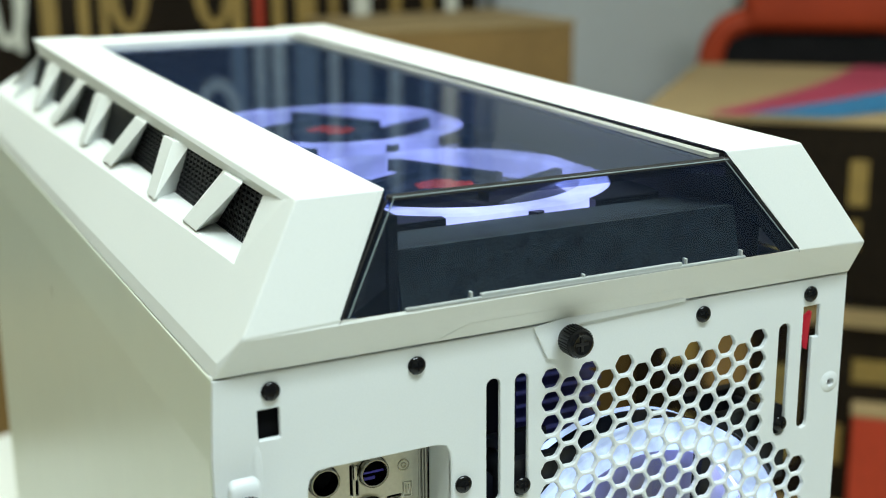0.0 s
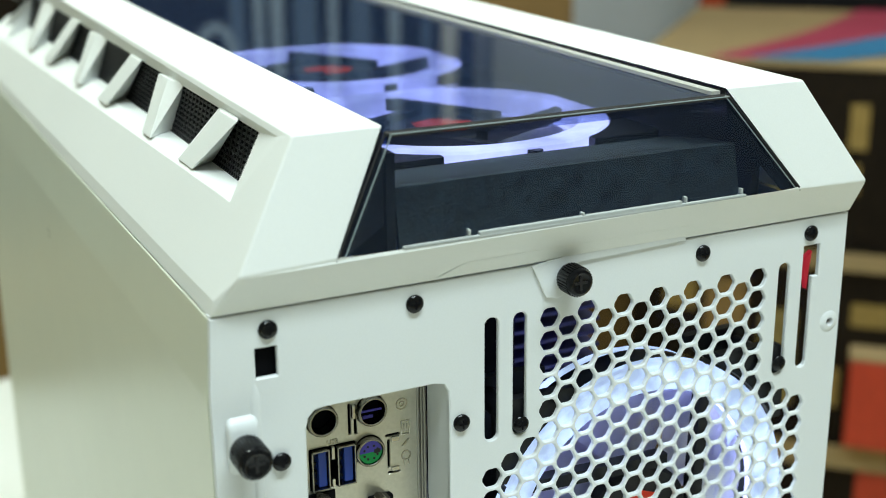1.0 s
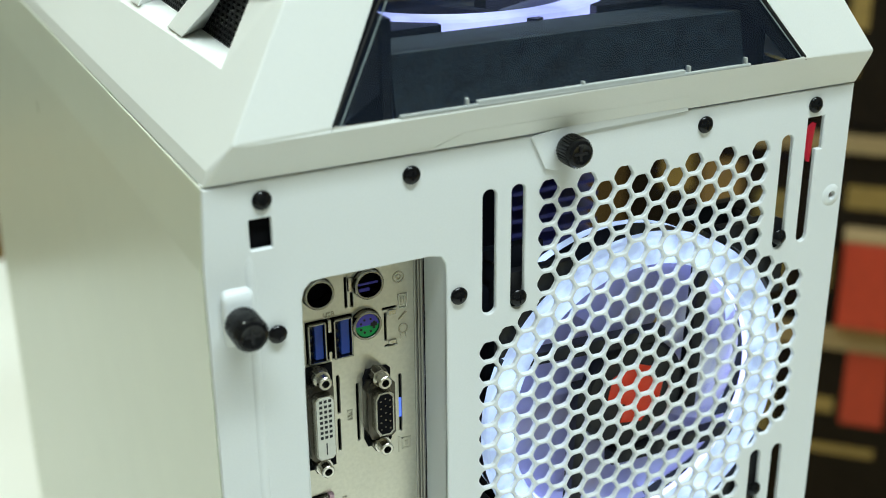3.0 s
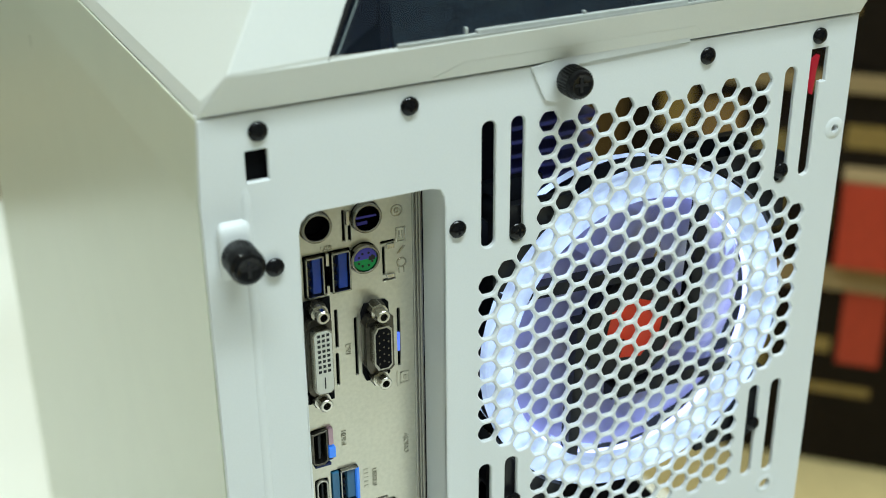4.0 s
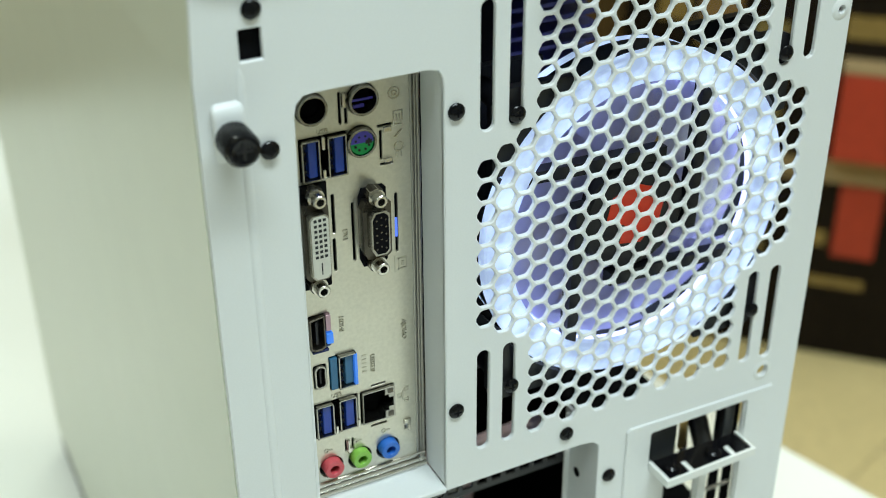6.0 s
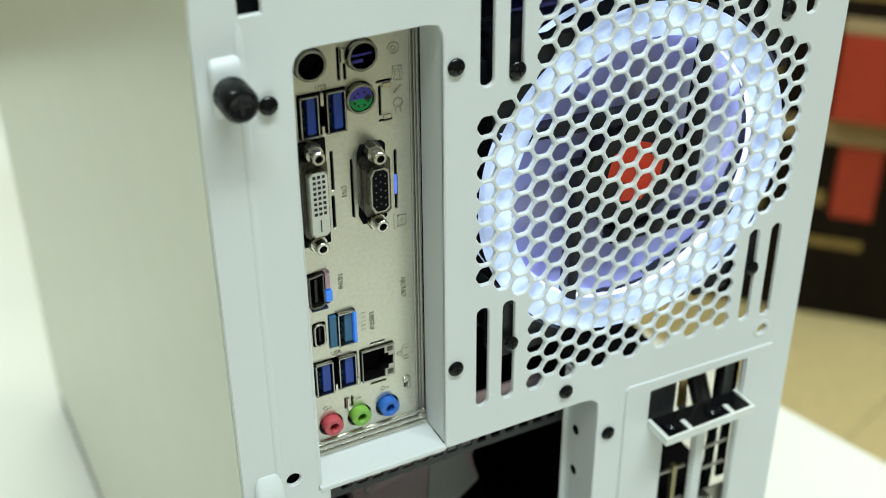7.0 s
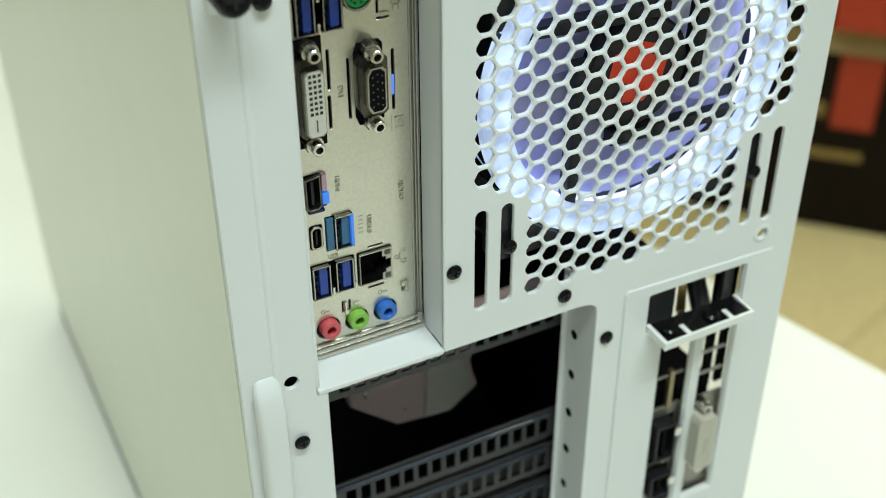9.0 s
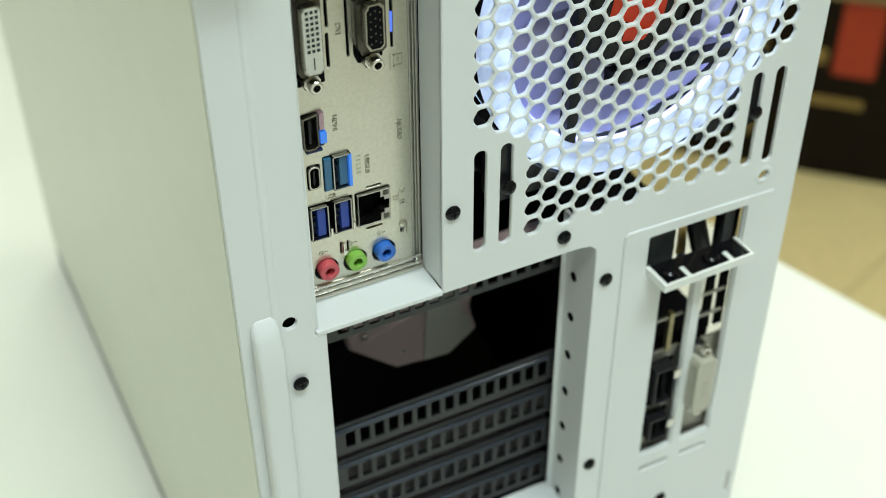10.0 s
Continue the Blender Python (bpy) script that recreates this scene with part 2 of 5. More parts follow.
def rrect(x0, x1, z0, z1, r, n=5):
    out = []
    for cx, cz, a in ((x1 - r, z1 - r, 0), (x0 + r, z1 - r, 90), (x0 + r, z0 + r, 180), (x1 - r, z0 + r, 270)):
        out += [(cx + r * math.cos(radians(a + 90 * k / n)), cz + r * math.sin(radians(a + 90 * k / n))) for k in range(n + 1)]
    return out


def plate(outer, holes, y0, y1, soft=0.35):
    """A sheet in the xz plane from y0 (seen) to y1 with holes through it and softened rims."""
    from mathutils import geometry
    bm = bmesh.new()
    front = [offset(outer, -soft)] + [offset(h, soft) for h in holes]
    pts, edges = [], []
    for loop in front:
        n0 = len(pts)
        pts += [Vector((p[0], p[1])) for p in loop]
        edges += [(n0 + i, n0 + (i + 1) % len(loop)) for i in range(len(loop))]
    vo, _, fo, *_ = geometry.delaunay_2d_cdt(pts, edges, [], 0, 1e-5)
    spans = [(min(p[0] for p in lp), max(p[0] for p in lp), min(p[1] for p in lp), max(p[1] for p in lp), lp) for lp in front]

    def within(x, z, lp):
        odd = False
        for a, b in zip(lp, lp[1:] + lp[:1]):
            if (a[1] > z) != (b[1] > z) and x < (b[0] - a[0]) * (z - a[1]) / (b[1] - a[1]) + a[0]:
                odd = not odd
        return odd

    def solid(f):
        x, z = sum(vo[i].x for i in f) / 3, sum(vo[i].y for i in f) / 3
        inside = [k for k, (x0, x1, z0, z1, lp) in enumerate(spans) if x0 < x < x1 and z0 < z < z1 and within(x, z, lp)]
        return inside == [0]

    fo = [f for f in fo if solid(f)]
    for y in (y0, y1):
        vs = [bm.verts.new(V(p.x, y, p.y)) for p in vo]
        for f in fo:
            bm.faces.new([vs[i] for i in f])
    for loop, big in zip([outer] + holes, front):
        mid = loop
        rings = [(big, y0), (mid, y0 + soft), (mid, y1 - 0.01), (big, y1)]
        vr = [[bm.verts.new(V(p[0], y, p[1])) for p in lp] for lp, y in rings]
        for a, b in zip(vr, vr[1:]):
            for i in range(len(a)):
                j = (i + 1) % len(a)
                bm.faces.new([a[i], a[j], b[j], b[i]])
    bmesh.ops.remove_doubles(bm, verts=bm.verts, dist=1e-7)
    return bm


# ---- the room ----
def slab(name, x0, x1, y0, y1, z0, z1, mat, label, category):
    ob = part(name, boxes([(x0 * 1000, x1 * 1000, y0 * 1000, y1 * 1000, z0 * 1000, z1 * 1000)]), mat)
    return tagged(ob, label, category, kind="structure")


WALL_GREY = material("grey_wall_paint", (0.60, 0.66, 0.72), 0.7, grain=80, blotch=1.5, vary=0.05)
# made-up wall colours, chosen to tint the bounced light warm and cool
WALL_OLIVE = material("warm_bounce_wall_paint", (0.62, 0.60, 0.46), 0.8, grain=80, blotch=1.5, vary=0.06)
WALL_COOL = material("cool_bounce_wall_paint", (0.70, 0.78, 0.84), 0.8, grain=80, blotch=1.5, vary=0.04)
CEILING = material("white_ceiling_paint", (0.8, 0.8, 0.78), 0.9, grain=60, blotch=2, vary=0.03)
TILE = material("beige_floor_tile", (0.72, 0.60, 0.31), 0.3, grain=60, blotch=3, vary=0.12, bump=0.05)
GROUT = material("tile_grout", (0.27, 0.23, 0.15), 0.8, grain=100)
TABLE_WHITE = material("white_laminate", (0.84, 0.85, 0.80), 0.3, grain=300, blotch=6, vary=0.02, bump=0.02)
FLOOR_Z = -0.75
slab("floor", -3.2, 4.2, -3.2, 4.6, FLOOR_Z - 0.1, FLOOR_Z - 0.004, GROUT, "grey-brown grout bed under the floor tiles", "floor")
slab("ceiling", -3.2, 4.2, -3.2, 4.6, 2.0, 2.1, CEILING, "plain white painted ceiling", "ceiling")
# walls added to close the room and tint the light by side
slab("wall_west", -3.3, -3.2, -3.3, 4.7, FLOOR_Z, 2.0, WALL_OLIVE, "plain warm cream painted wall, added to tint the bounced light", "wall")
slab("wall_east", 4.2, 4.3, -3.3, 4.7, FLOOR_Z, 2.0, WALL_OLIVE, "plain warm cream painted wall, added to tint the bounced light", "wall")
slab("wall_south", -3.2, 4.2, -3.3, -3.2, FLOOR_Z, 2.0, WALL_COOL, "plain pale blue-grey painted wall, unseen, added to tint the bounced light", "wall")
slab("wall_north", -3.2, 4.2, 4.6, 4.7, FLOOR_Z, 2.0, WALL_GREY, "plain grey painted wall", "wall")
for row in LAMPS:
    fx = root("ceiling_light", row[0] * 1000, row[1] * 1000, 2000, "long white ceiling light panel", "ceiling light", "ceiling lights")
    part("frame", boxes([(row[0] * 1000 - 640, row[0] * 1000 + 640, row[1] * 1000 - 190, row[1] * 1000 + 190, 1950, 1999)], 4), CEILING, fx)

# table top, turned a little against the case
TU, TV = Vector((-0.963, -0.268, 0)), Vector((0.268, -0.963, 0))
TCORNER = Vector((0.205, 1.32, 0))


def table():
    t = root("table", -100, 300, -750, "white laminate table with thin top and steel legs", "table")
    bm = bmesh.new()
    c = [TCORNER, TCORNER + TU * 1.25, TCORNER + TU * 1.25 + TV * 2.0, TCORNER + TV * 2.0]
    hull_poly(bm, [tuple(1000 * k for k in p) for p in c], (0, 0, -26))
    bmesh.ops.bevel(bm, geom=list(bm.edges), offset=0.003, segments=3, affect="EDGES", profile=0.5)
    part("tabletop", bm, TABLE_WHITE, t)
    for a, b in ((0.06, 0.06), (1.19, 0.06), (0.06, 1.94), (1.19, 1.94)):
        p = (TCORNER + TU * a + TV * b) * 1000
        part("leg", lathe(bmesh.new(), (p.x, p.y, -750), (0, 0, 1), [(0, 22), (8, 24), (30, 20), (724, 20)], 16), DARK_METAL, t, smooth=True)


table()

# ---- the computer case ----
W, TOPZ, SEAM = 236.0, 569.0, 520.0
case = root("computer_case", 118, 230, 0, "white tower computer case with smoked glass top, standing on the table", "computer case")


def rise(y):
    """Height of the top rails, which climb a little towards the front."""
    return TOPZ + 7.0 * max(y, 0) / 450


# rear panel
HEX_R, COL, ROWP, GX, GZ = 3.93, 7.05, 8.05, 154.2, 420.2
hexes = []
for k in range(-9, 10):
    reach = 80.6 if abs(k) <= 6 else 36.3 - 4.03 * (abs(k) - 7)
    x = GX + k * COL
    shift = 0.0 if k % 2 == 0 else ROWP / 2
    n = int(reach / ROWP) + 2
    for j in range(-n, n + 1):
        z = GZ + j * ROWP + shift
        if abs(z - GZ) <= reach + 0.2:
            hexes.append(hexagon(x, z, HEX_R))
RECESS = [(27.5, 480), (28.3, 483.4), (30.5, 485.6), (34, 486), (70, 486), (73.5, 485.2), (75.0, 482.5), (75.3, 479), (75.3, 322), (133, 322), (138, 321.2), (140.6, 319), (141, 315), (141, 165), (30, 165), (30, 322), (25.8, 322)]
SLOTS = [(90.4, 462.0, 504.5), (100.7, 462.0, 504.5), (208.0, 462.0, 504.5), (90.0, 336.5, 379.0), (100.3, 336.5, 379.0), (207.6, 336.5, 378.0), (218.2, 335.5, 378.0)]
holes = hexes + [RECESS]
for x, z0, z1 in SLOTS:
    holes.append(rrect(x - 2.45, x + 2.45, z0, z1, 2.4))
holes.append(rrect(12.9, 19.6, 499.0, 508.3, 0.25, 1))
holes.append([(216.3, 465), (216.9, 463.5), (218.6, 462.8), (220.3, 463.5), (220.9, 465), (220.9, 497.5), (223.6, 497.5), (223.6, 509.5), (216.3, 509.5)])
holes.append(circle(230.4, 478.8, 1.5, 14))
holes.append(circle(217.9, 329.0, 2.6, 16))
holes.append(circle(17.0, 331.2, 2.6, 18))
holes.append(rrect(165.5, 211.5, 298, 316, 0.8, 2))
holes.append(rrect(174.2, 190.2, 189.5, 295.5, 0.5, 2))
holes.append(rrect(196.2, 211.2, 189.5, 295.5, 0.5, 2))
holes.append(rrect(175.2, 189.2, 179.0, 180.8, 0.6, 2))
holes.append(rrect(197.2, 210.6, 179.0, 180.8, 0.6, 2))
holes.append(rrect(229.8, 231.6, 135, 150, 0.8, 2))
panel = part("rear_panel", plate([(-1.0, 14), (W - 0.4, 14), (W - 0.4, SEAM - 0.45), (0.3, SEAM - 0.45), (-1.0, SEAM - 24)], holes, 0.0, 1.6), WHITE_STEEL, case, "white powder-coated perforated steel")
# walls of the recess, ledge under the port panel, left fold and pressed details
each_box("recess_wall", [(75.3, 76.5, 1.2, 16.5, 324, 487), (26, 77, 1.2, 16.5, 486.02, 487.2), (26.0, 27.4, 1.2, 16.5, 324, 485), (141.02, 142.6, 1.2, 24, 165, 322), (30, 141, 1.2, 24, 163.4, 164.98), (28.8, 29.98, 1.2, 20, 165, 322)], WHITE_STEEL, panel)
part("recess_ledge", boxes([(26.2, 75.2, -0.4, 17.2, 321.6, 323.8)], 0.5), WHITE_STEEL, panel)
# round fold along the slot opening, with a narrow inner flange and its screw holes
part("bracket_flange", boxes([(138.9, 141.0, 20.2, 21.2, 165.2, 321)], 0.3), WHITE_STEEL, panel)
for k in range(7):
    z = 295.2 - 21.1 * k
    # a near-black disc on the wall paints the dark of each hole
    part("screw_hole", lathe(bmesh.new(), (141.3, 14.2, z), (-1, 0, 0), [(0, 2.1), (0.5, 2.1), (0.55, 1.6)], 14), CAVITY, panel)
# vertical crease along the left edge, and raised lugs
part("crease", lathe(bmesh.new(), (12.2, 1.6, 190), (0, 0, 1), [(0, 2.2), (304, 2.2), (309, 1.4)], 32), WHITE_STEEL, panel, smooth=True)


def lug(profile, x0, x1, bevel):
    """A pressed lug from a profile of (y, z) across the width x0 to x1."""
    bm = bmesh.new()
    hull_poly(bm, [(x0, y, z) for y, z in profile], (x1 - x0, 0, 0))
    bmesh.ops.bevel(bm, geom=list(bm.edges), offset=bevel * MM, segments=5, affect="EDGES", profile=0.5, clamp_overlap=True)
    return part("lug", bm, WHITE_STEEL, panel, smooth=True)


lug([(1.0, 489.5), (-2.4, 486.5), (-3.4, 478.0), (1.0, 468)], 2.8, 12.6, 2.2)
lug([(1.0, 338.5), (-4.0, 331.5), (-6.0, 322.0), (-6.0, 120.0), (1.0, 120.0)], 2.6, 13.0, 3.6)
part("dimple", lathe(bmesh.new(), (230.4, 0.1, 478.8), (0, -1, 0), [(0, 4.2), (0.35, 3.8), (0.8, 2.6), (0.8, 1.6), (0.1, 1.5)], 20, cap=False), WHITE_STEEL, panel, smooth=True)
part("dimple", lathe(bmesh.new(), (217.9, 0.1, 329.0), (0, -1, 0), [(0, 4.6), (0.3, 4.2), (0.6, 3.3), (0.6, 2.7), (0.1, 2.6)], 20, cap=False), WHITE_STEEL, panel, smooth=True)
# plate over the upright card slots
bm = plate([(153.4, 130), (224.5, 130), (224.5, 320.2), (154.8, 322.0), (153.4, 320.6)], [rrect(164.9, 212.1, 297.4, 316.6, 0.8, 2), rrect(173.6, 190.8, 188.9, 296.2, 0.5, 2), rrect(195.6, 211.8, 188.9, 296.2, 0.5, 2), rrect(174.7, 189.7, 178.5, 181.3, 0.6, 2), rrect(196.7, 211.1, 178.5, 181.3, 0.6, 2)], -1.0, -0.02, 0.3)
part("slot_plate", bm, WHITE_STEEL, panel)
# shelf folded outwards, black inside, that holds the card brackets
part("bracket_shelf", boxes([(166.6, 208.4, -12.0, 1.0, 299.0, 300.0)]), BLACK_SCREW, panel, "black upper face of the folded shelf")
bm = bmesh.new()
hull_poly(bm, [(165.4, 0.5, 297.6), (165.4, -13.2, 297.6), (209.4, -12.2, 297.6), (209.4, 0.5, 297.6), (208.3, 0.5, 297.6), (208.3, -11.0, 297.6), (167.2, -12.0, 297.6), (167.2, 0.5, 297.6)], (0, 0, 3.4))
part("shelf_edge", bm, WHITE_PLASTIC, panel)
for x in (177.5, 198.5):
    part("shelf_slit", boxes([(x, x + 2.2, -11.8, -5.0, 299.4, 300.4)], 0.2), WHITE_PLASTIC, panel)


def screw(name, x, z, r, parent, y=0.0, tall=1.6, label=""):
    """A black pan-head screw with a cross recess."""
    s = part(name, lathe(bmesh.new(), (x, y, z), (0, -1, 0), [(-1.2, r * 0.55), (0, r * 0.55), (0, r), (tall * 0.35, r), (tall * 0.8, r * 0.8), (tall, r * 0.45)], 22), BLACK_SCREW, parent, label, smooth=True)
    bm = bmesh.new()
    a = r * 0.5
    box(bm, x - a, x + a, y - tall - 0.06, y - tall + 0.4, z - 0.28, z + 0.28)
    box(bm, x - 0.28, x + 0.28, y - tall - 0.07, y - tall + 0.4, z - a, z + a)
    # near-black bars on the head paint the shaded cross
    part("cross_recess", bm, CAVITY, s)
    return s


for x, z in ((17.1, 513.8), (63.7, 513.7), (171.4, 513.7), (218.6, 514.1), (79.4, 470.9), (79.2, 357.1), (125.6, 330.2), (146.3, 302.3), (19.0, 471.7), (18.5, 303.4), (146.9, 196.8), (189, 153.6)):
    screw("case_screw", x, z, 2.9, case, y=-0.8 if x < 20 and z < 480 else -1.0 if x == 189 else 0.0)
for x, z in ((101.0, 465.7), (208.0, 466.6), (101.1, 360.7), (208.2, 360.7)):
    screw("fan_screw", x, z, 2.9, case)


def thumb_screw(x, z, r, length, y0):
    s = part("thumb_screw", lathe(bmesh.new(), (x, y0, z), (0, -1, 0), [(0, r * 0.6), (0.8, r * 0.6), (0.8, r * 0.9), (1.6, r), (length - 1.4, r), (length - 0.4, r * 0.9), (length, r * 0.72), (length - 0.6, r * 0.5)], 36), BLACK_SCREW, case, "black knurled thumb screw", smooth=True)
    bm = bmesh.new()
    for k in range(30):
        a = k * math.tau / 30
        cx, cz = x + math.cos(a) * r, z + math.sin(a) * r
        lathe(bm, (cx, y0 - 1.8, cz), (0, -1, 0), [(0, 0.32), (length - 3.4, 0.32)], 5)
    part("knurl", bm, BLACK_SCREW, s)
    bm = bmesh.new()
    box(bm, x - r * 0.5, x + r * 0.5, y0 - length + 0.3, y0 - length + 0.8, z - 0.45, z + 0.45)
    box(bm, x - 0.45, x + 0.45, y0 - length + 0.28, y0 - length + 0.8, z - r * 0.5, z + r * 0.5)
    part("cross_recess", bm, BLACK_PLASTIC, s)


thumb_screw(7.3, 479.6, 5.0, 12.0, -3.2)
thumb_screw(116.6, 514.8, 4.7, 9.0, -1.6)

# side panels, base, front
bm = bmesh.new()
hull_poly(bm, [(2, 1.7, 21), (-1.4, 1.7, 21), (-1.4, 1.7, 494), (0.2, 1.7, SEAM - 0.5), (2, 1.7, SEAM - 0.5)], (0, 514, 0))
bmesh.ops.bevel(bm, geom=list(bm.edges), offset=0.0004, segments=2, affect="EDGES", profile=0.5)
part("side_panel", bm, WHITE_SIDE_TINT, case, "smooth glossy white steel side panel")
part("side_panel", pane([(W - 3.4, 2.6, 20), (W - 3.4, 500, 20), (W - 3.4, 500, SEAM - 1.4), (W - 3.4, 2.6, SEAM - 1.4)], (2.6, 0, 0)), SIDE_GLASS, case, "tinted glass side panel").visible_shadow = False
part("base", boxes([(-0.9, W - 2, 2, 512, 3, 20)], 1.0), BLACK_STEEL, case, "black steel base plate")
part("light_strip", hull_poly(bmesh.new(), [(225.4, 9, 501.5), (228.4, 9, 503.5), (227.6, 9, 497.5), (227.0, 9, 489.0), (225.2, 9, 495.0)], (0, 2, 0)), material("red_light_strip", (0.30, 0.02, 0.03), 0.3, emit=0.32, emit_colour=(1.0, 0.04, 0.08)), case, "red lit plastic strip inside")
part("front_panel", boxes([(0, W, 456, 516, 11, 519)], 4), WHITE_PLASTIC, case)
for x in (25, W - 25):
    for y in (40, 470):
        part("foot", lathe(bmesh.new(), (x, y, 0), (0, 0, 1), [(0, 13), (1, 14), (10, 15)], 20), BLACK_PLASTIC, case, smooth=True)
# dark inside
each_box("inner_wall", [(2, 3, 3, 450, 20, 515), (3, 234, 440, 446, 20, 515), (3, 234, 22, 440, 120, 128)], BLACK_INSIDE, case)
# near-black block added behind the square hole to keep it dark
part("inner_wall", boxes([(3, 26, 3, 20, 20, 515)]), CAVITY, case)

# top cover: two rails, rear lip, sloping glass
cover = part("top_cover", boxes([(3, W - 3, 2, 450, 518, 520)]), TRAY, case, "dark tray under the glass, blue LED light painted into its colour")


def quad_mesh(quads):
    bm = bmesh.new()
    for q in quads:
        bm.faces.new([bm.verts.new(V(*p)) for p in q])
    bmesh.ops.remove_doubles(bm, verts=bm.verts, dist=2e-6)
    return bm


A, Pl, B, C, D, E_ = (0.6, 0.0, 520.0), (1.75, 0.3, 524.6), (7.0, -8.2, 533.2), (28.1, 2.2, TOPZ), (55.2, 2.2, TOPZ), (36.0, -7.9, 534.2)
K, J, I, G, F_, H_ = (236.0, 0.0, 520.0), (236.6, 0.3, 524.8), (234.8, -8.2, 533.2), (211.8, 2.2, TOPZ), (179.0, 2.2, TOPZ), (205.2, -7.9, 534.2)
YF = 456.0


def far(p, y=YF, dz=None):
    return (p[0], y, p[2] + (7.0 * y / 450 if dz is None else dz))


# left rail: sloping side with the vent opening, flat top, inner wall
VY0, VY1 = 15.0, 446.0


def slope(z, y):
    return (-1.0 + (z - 520) * 0.592, y, z)


v0, v1, v2, v3 = slope(546.7, VY0 + 7), (26.9, 9.0, 567.2), (29.0, VY1, 567.6), slope(540.6, VY1 + 4)
w1 = (28.1, 32.0, 564.2)
YL = 516.0
vf = slope(540.0, YL)
lf0, lf1 = far(Pl, YL, 0), far(C)
shell = [
    # left side
    (A, Pl, lf0, far(A, YL, 0)),
    (Pl, v0, v3, vf, lf0), (Pl, B, v1, v0), (B, C, v1), (C, lf1, v2, w1, v1),
    (C, D, far(D), far(C)), (B, E_, D, C),
    (far(C), far(D), (55.2, YF, 549), (v3[0], YF, 549), v2), (vf, (v3[0] + 14, YL, 549), (v3[0] + 14, YL, 520), lf0), (v3, vf, (v3[0] + 14, YL, 549), (v3[0] + 14, VY1 + 4, 549)),
    # right side
    (K, far(K, 470, 0), far(J, 470, 0), J), (J, far(J, 470, 0), far(G), G, I), (G, far(G), far(F_), F_), (I, G, F_, H_),
    (far(F_), far(G), far(J, 470, 0), (236, YF, 520), (179, YF, 520)),
    # rear lip
    (A, K, I, H_, E_, B), (A, B, Pl), (K, J, I),
    (E_, H_, (203.2, -4.0, 531.5), (38.0, -4.0, 531.5)),
    (A, (0, 3, 520.4), (236, 3, 520.4), K),
]
bm = quad_mesh(shell)
bm.edges.ensure_lookup_table()
bm.normal_update()
sharp = [e for e in bm.edges if len(e.link_faces) == 2 and e.calc_face_angle() > 0.3 and e.calc_face_angle() < 2.6]
bmesh.ops.bevel(bm, geom=sharp, offset=0.0006, segments=3, affect="EDGES", profile=0.5)
rail = part("shell", bm, WHITE_PLASTIC, cover, "white moulded plastic shell with slanted vent openings")
inner = [(D, (55.2, 2.2, 540), (55.2, YF, 545), far(D)), (E_, (38.6, -3.0, 532), (55.2, 2.2, 540), D), (F_, far(F_), (179, YF, 565), (179, 2.2, 561)), (H_, F_, (182, 3.2, 556), (202.6, -3.0, 532))]
for q in inner:
    part("glass_frame", quad_mesh([tuple((x, y, z - 0.9) for x, y, z in q)]), BLACK_PLASTIC, cover)
# pressed bridge with the slot for the thumb screw
bm = bmesh.new()
hull_poly(bm, [(104.2, -0.1, 519.6), (133.0, -0.1, 523.6), (162.0, -0.1, 523.6), (163.8, -0.1, 519.6), (121.0, -0.1, 519.0), (117.0, -0.1, 508.4), (114.0, -0.1, 507.2), (109.5, -0.1, 508.2)], (0, -0.9, 0))
bmesh.ops.bevel(bm, geom=list(bm.edges), offset=0.0004, segments=2, affect="EDGES", profile=0.5)
part("tongue", bm, WHITE_STEEL, rail)
bm = bmesh.new()
hull_poly(bm, [(71, -0.9, 521.2), (80, -3.4, 525.6), (163, -3.4, 525.6), (169, -0.9, 521.2)], (0, -0.12, -0.06))
bmesh.ops.bevel(bm, geom=list(bm.edges), offset=0.00005, segments=1, affect="EDGES", profile=0.5)
part("raised_band", bm, WHITE_PLASTIC, rail)
part("front_bar", boxes([(54, 181, 418, 456, 568, rise(430) - 0.5)], 1.5), WHITE_PLASTIC, cover)

# vents: floor ledge, near end wall, dark mesh, ribs that lean to and fro
m0, m1 = (24.2, 42.0, 547.0), (25.2, VY1 + 4, 549.4)
for q in ((v0, v3, m1, m0), (v0, m0, w1, v1), (v3, v2, (29.4, VY1 + 3, 568), m1)):
    part("vent_surround", quad_mesh([q]), WHITE_PLASTIC, rail)
mesh_bm = bmesh.new()
for row in range(11):
    f = row / 10
    a = (m0[0] + 0.6 + f * 4.2, 28, m0[2] - 0.6 + f * 18.0)
    b = (a[0] + 1.0, VY1 + 2, a[2] + 3.0)
    lathe(mesh_bm, a, Vector(b) - Vector(a), [(0, 0.42), (VY1 - 26, 0.42)], 5)
for k in range(190):
    y = 28 + k * 2.2
    lathe(mesh_bm, (m0[0] + 0.3 + 1.0 * k / 190, y, m0[2] - 1 + 3.0 * k / 190), (4.2, 0.9 if k % 2 else -0.9, 18.0), [(0, 0.36), (18.8, 0.36)], 4)
part("vent_mesh", mesh_bm, MESH_BLACK, rail, "black woven wire mesh")
# near-black sheet paints the unlit depth behind the mesh
part("vent_backing", quad_mesh([((m0[0] + 1.8, 20, 546), (m0[0] + 6.2, 20, 566), (m0[0] + 7.6, VY1 + 2, 569), (m0[0] + 3, VY1 + 2, 548.6))]), CAVITY, rail)


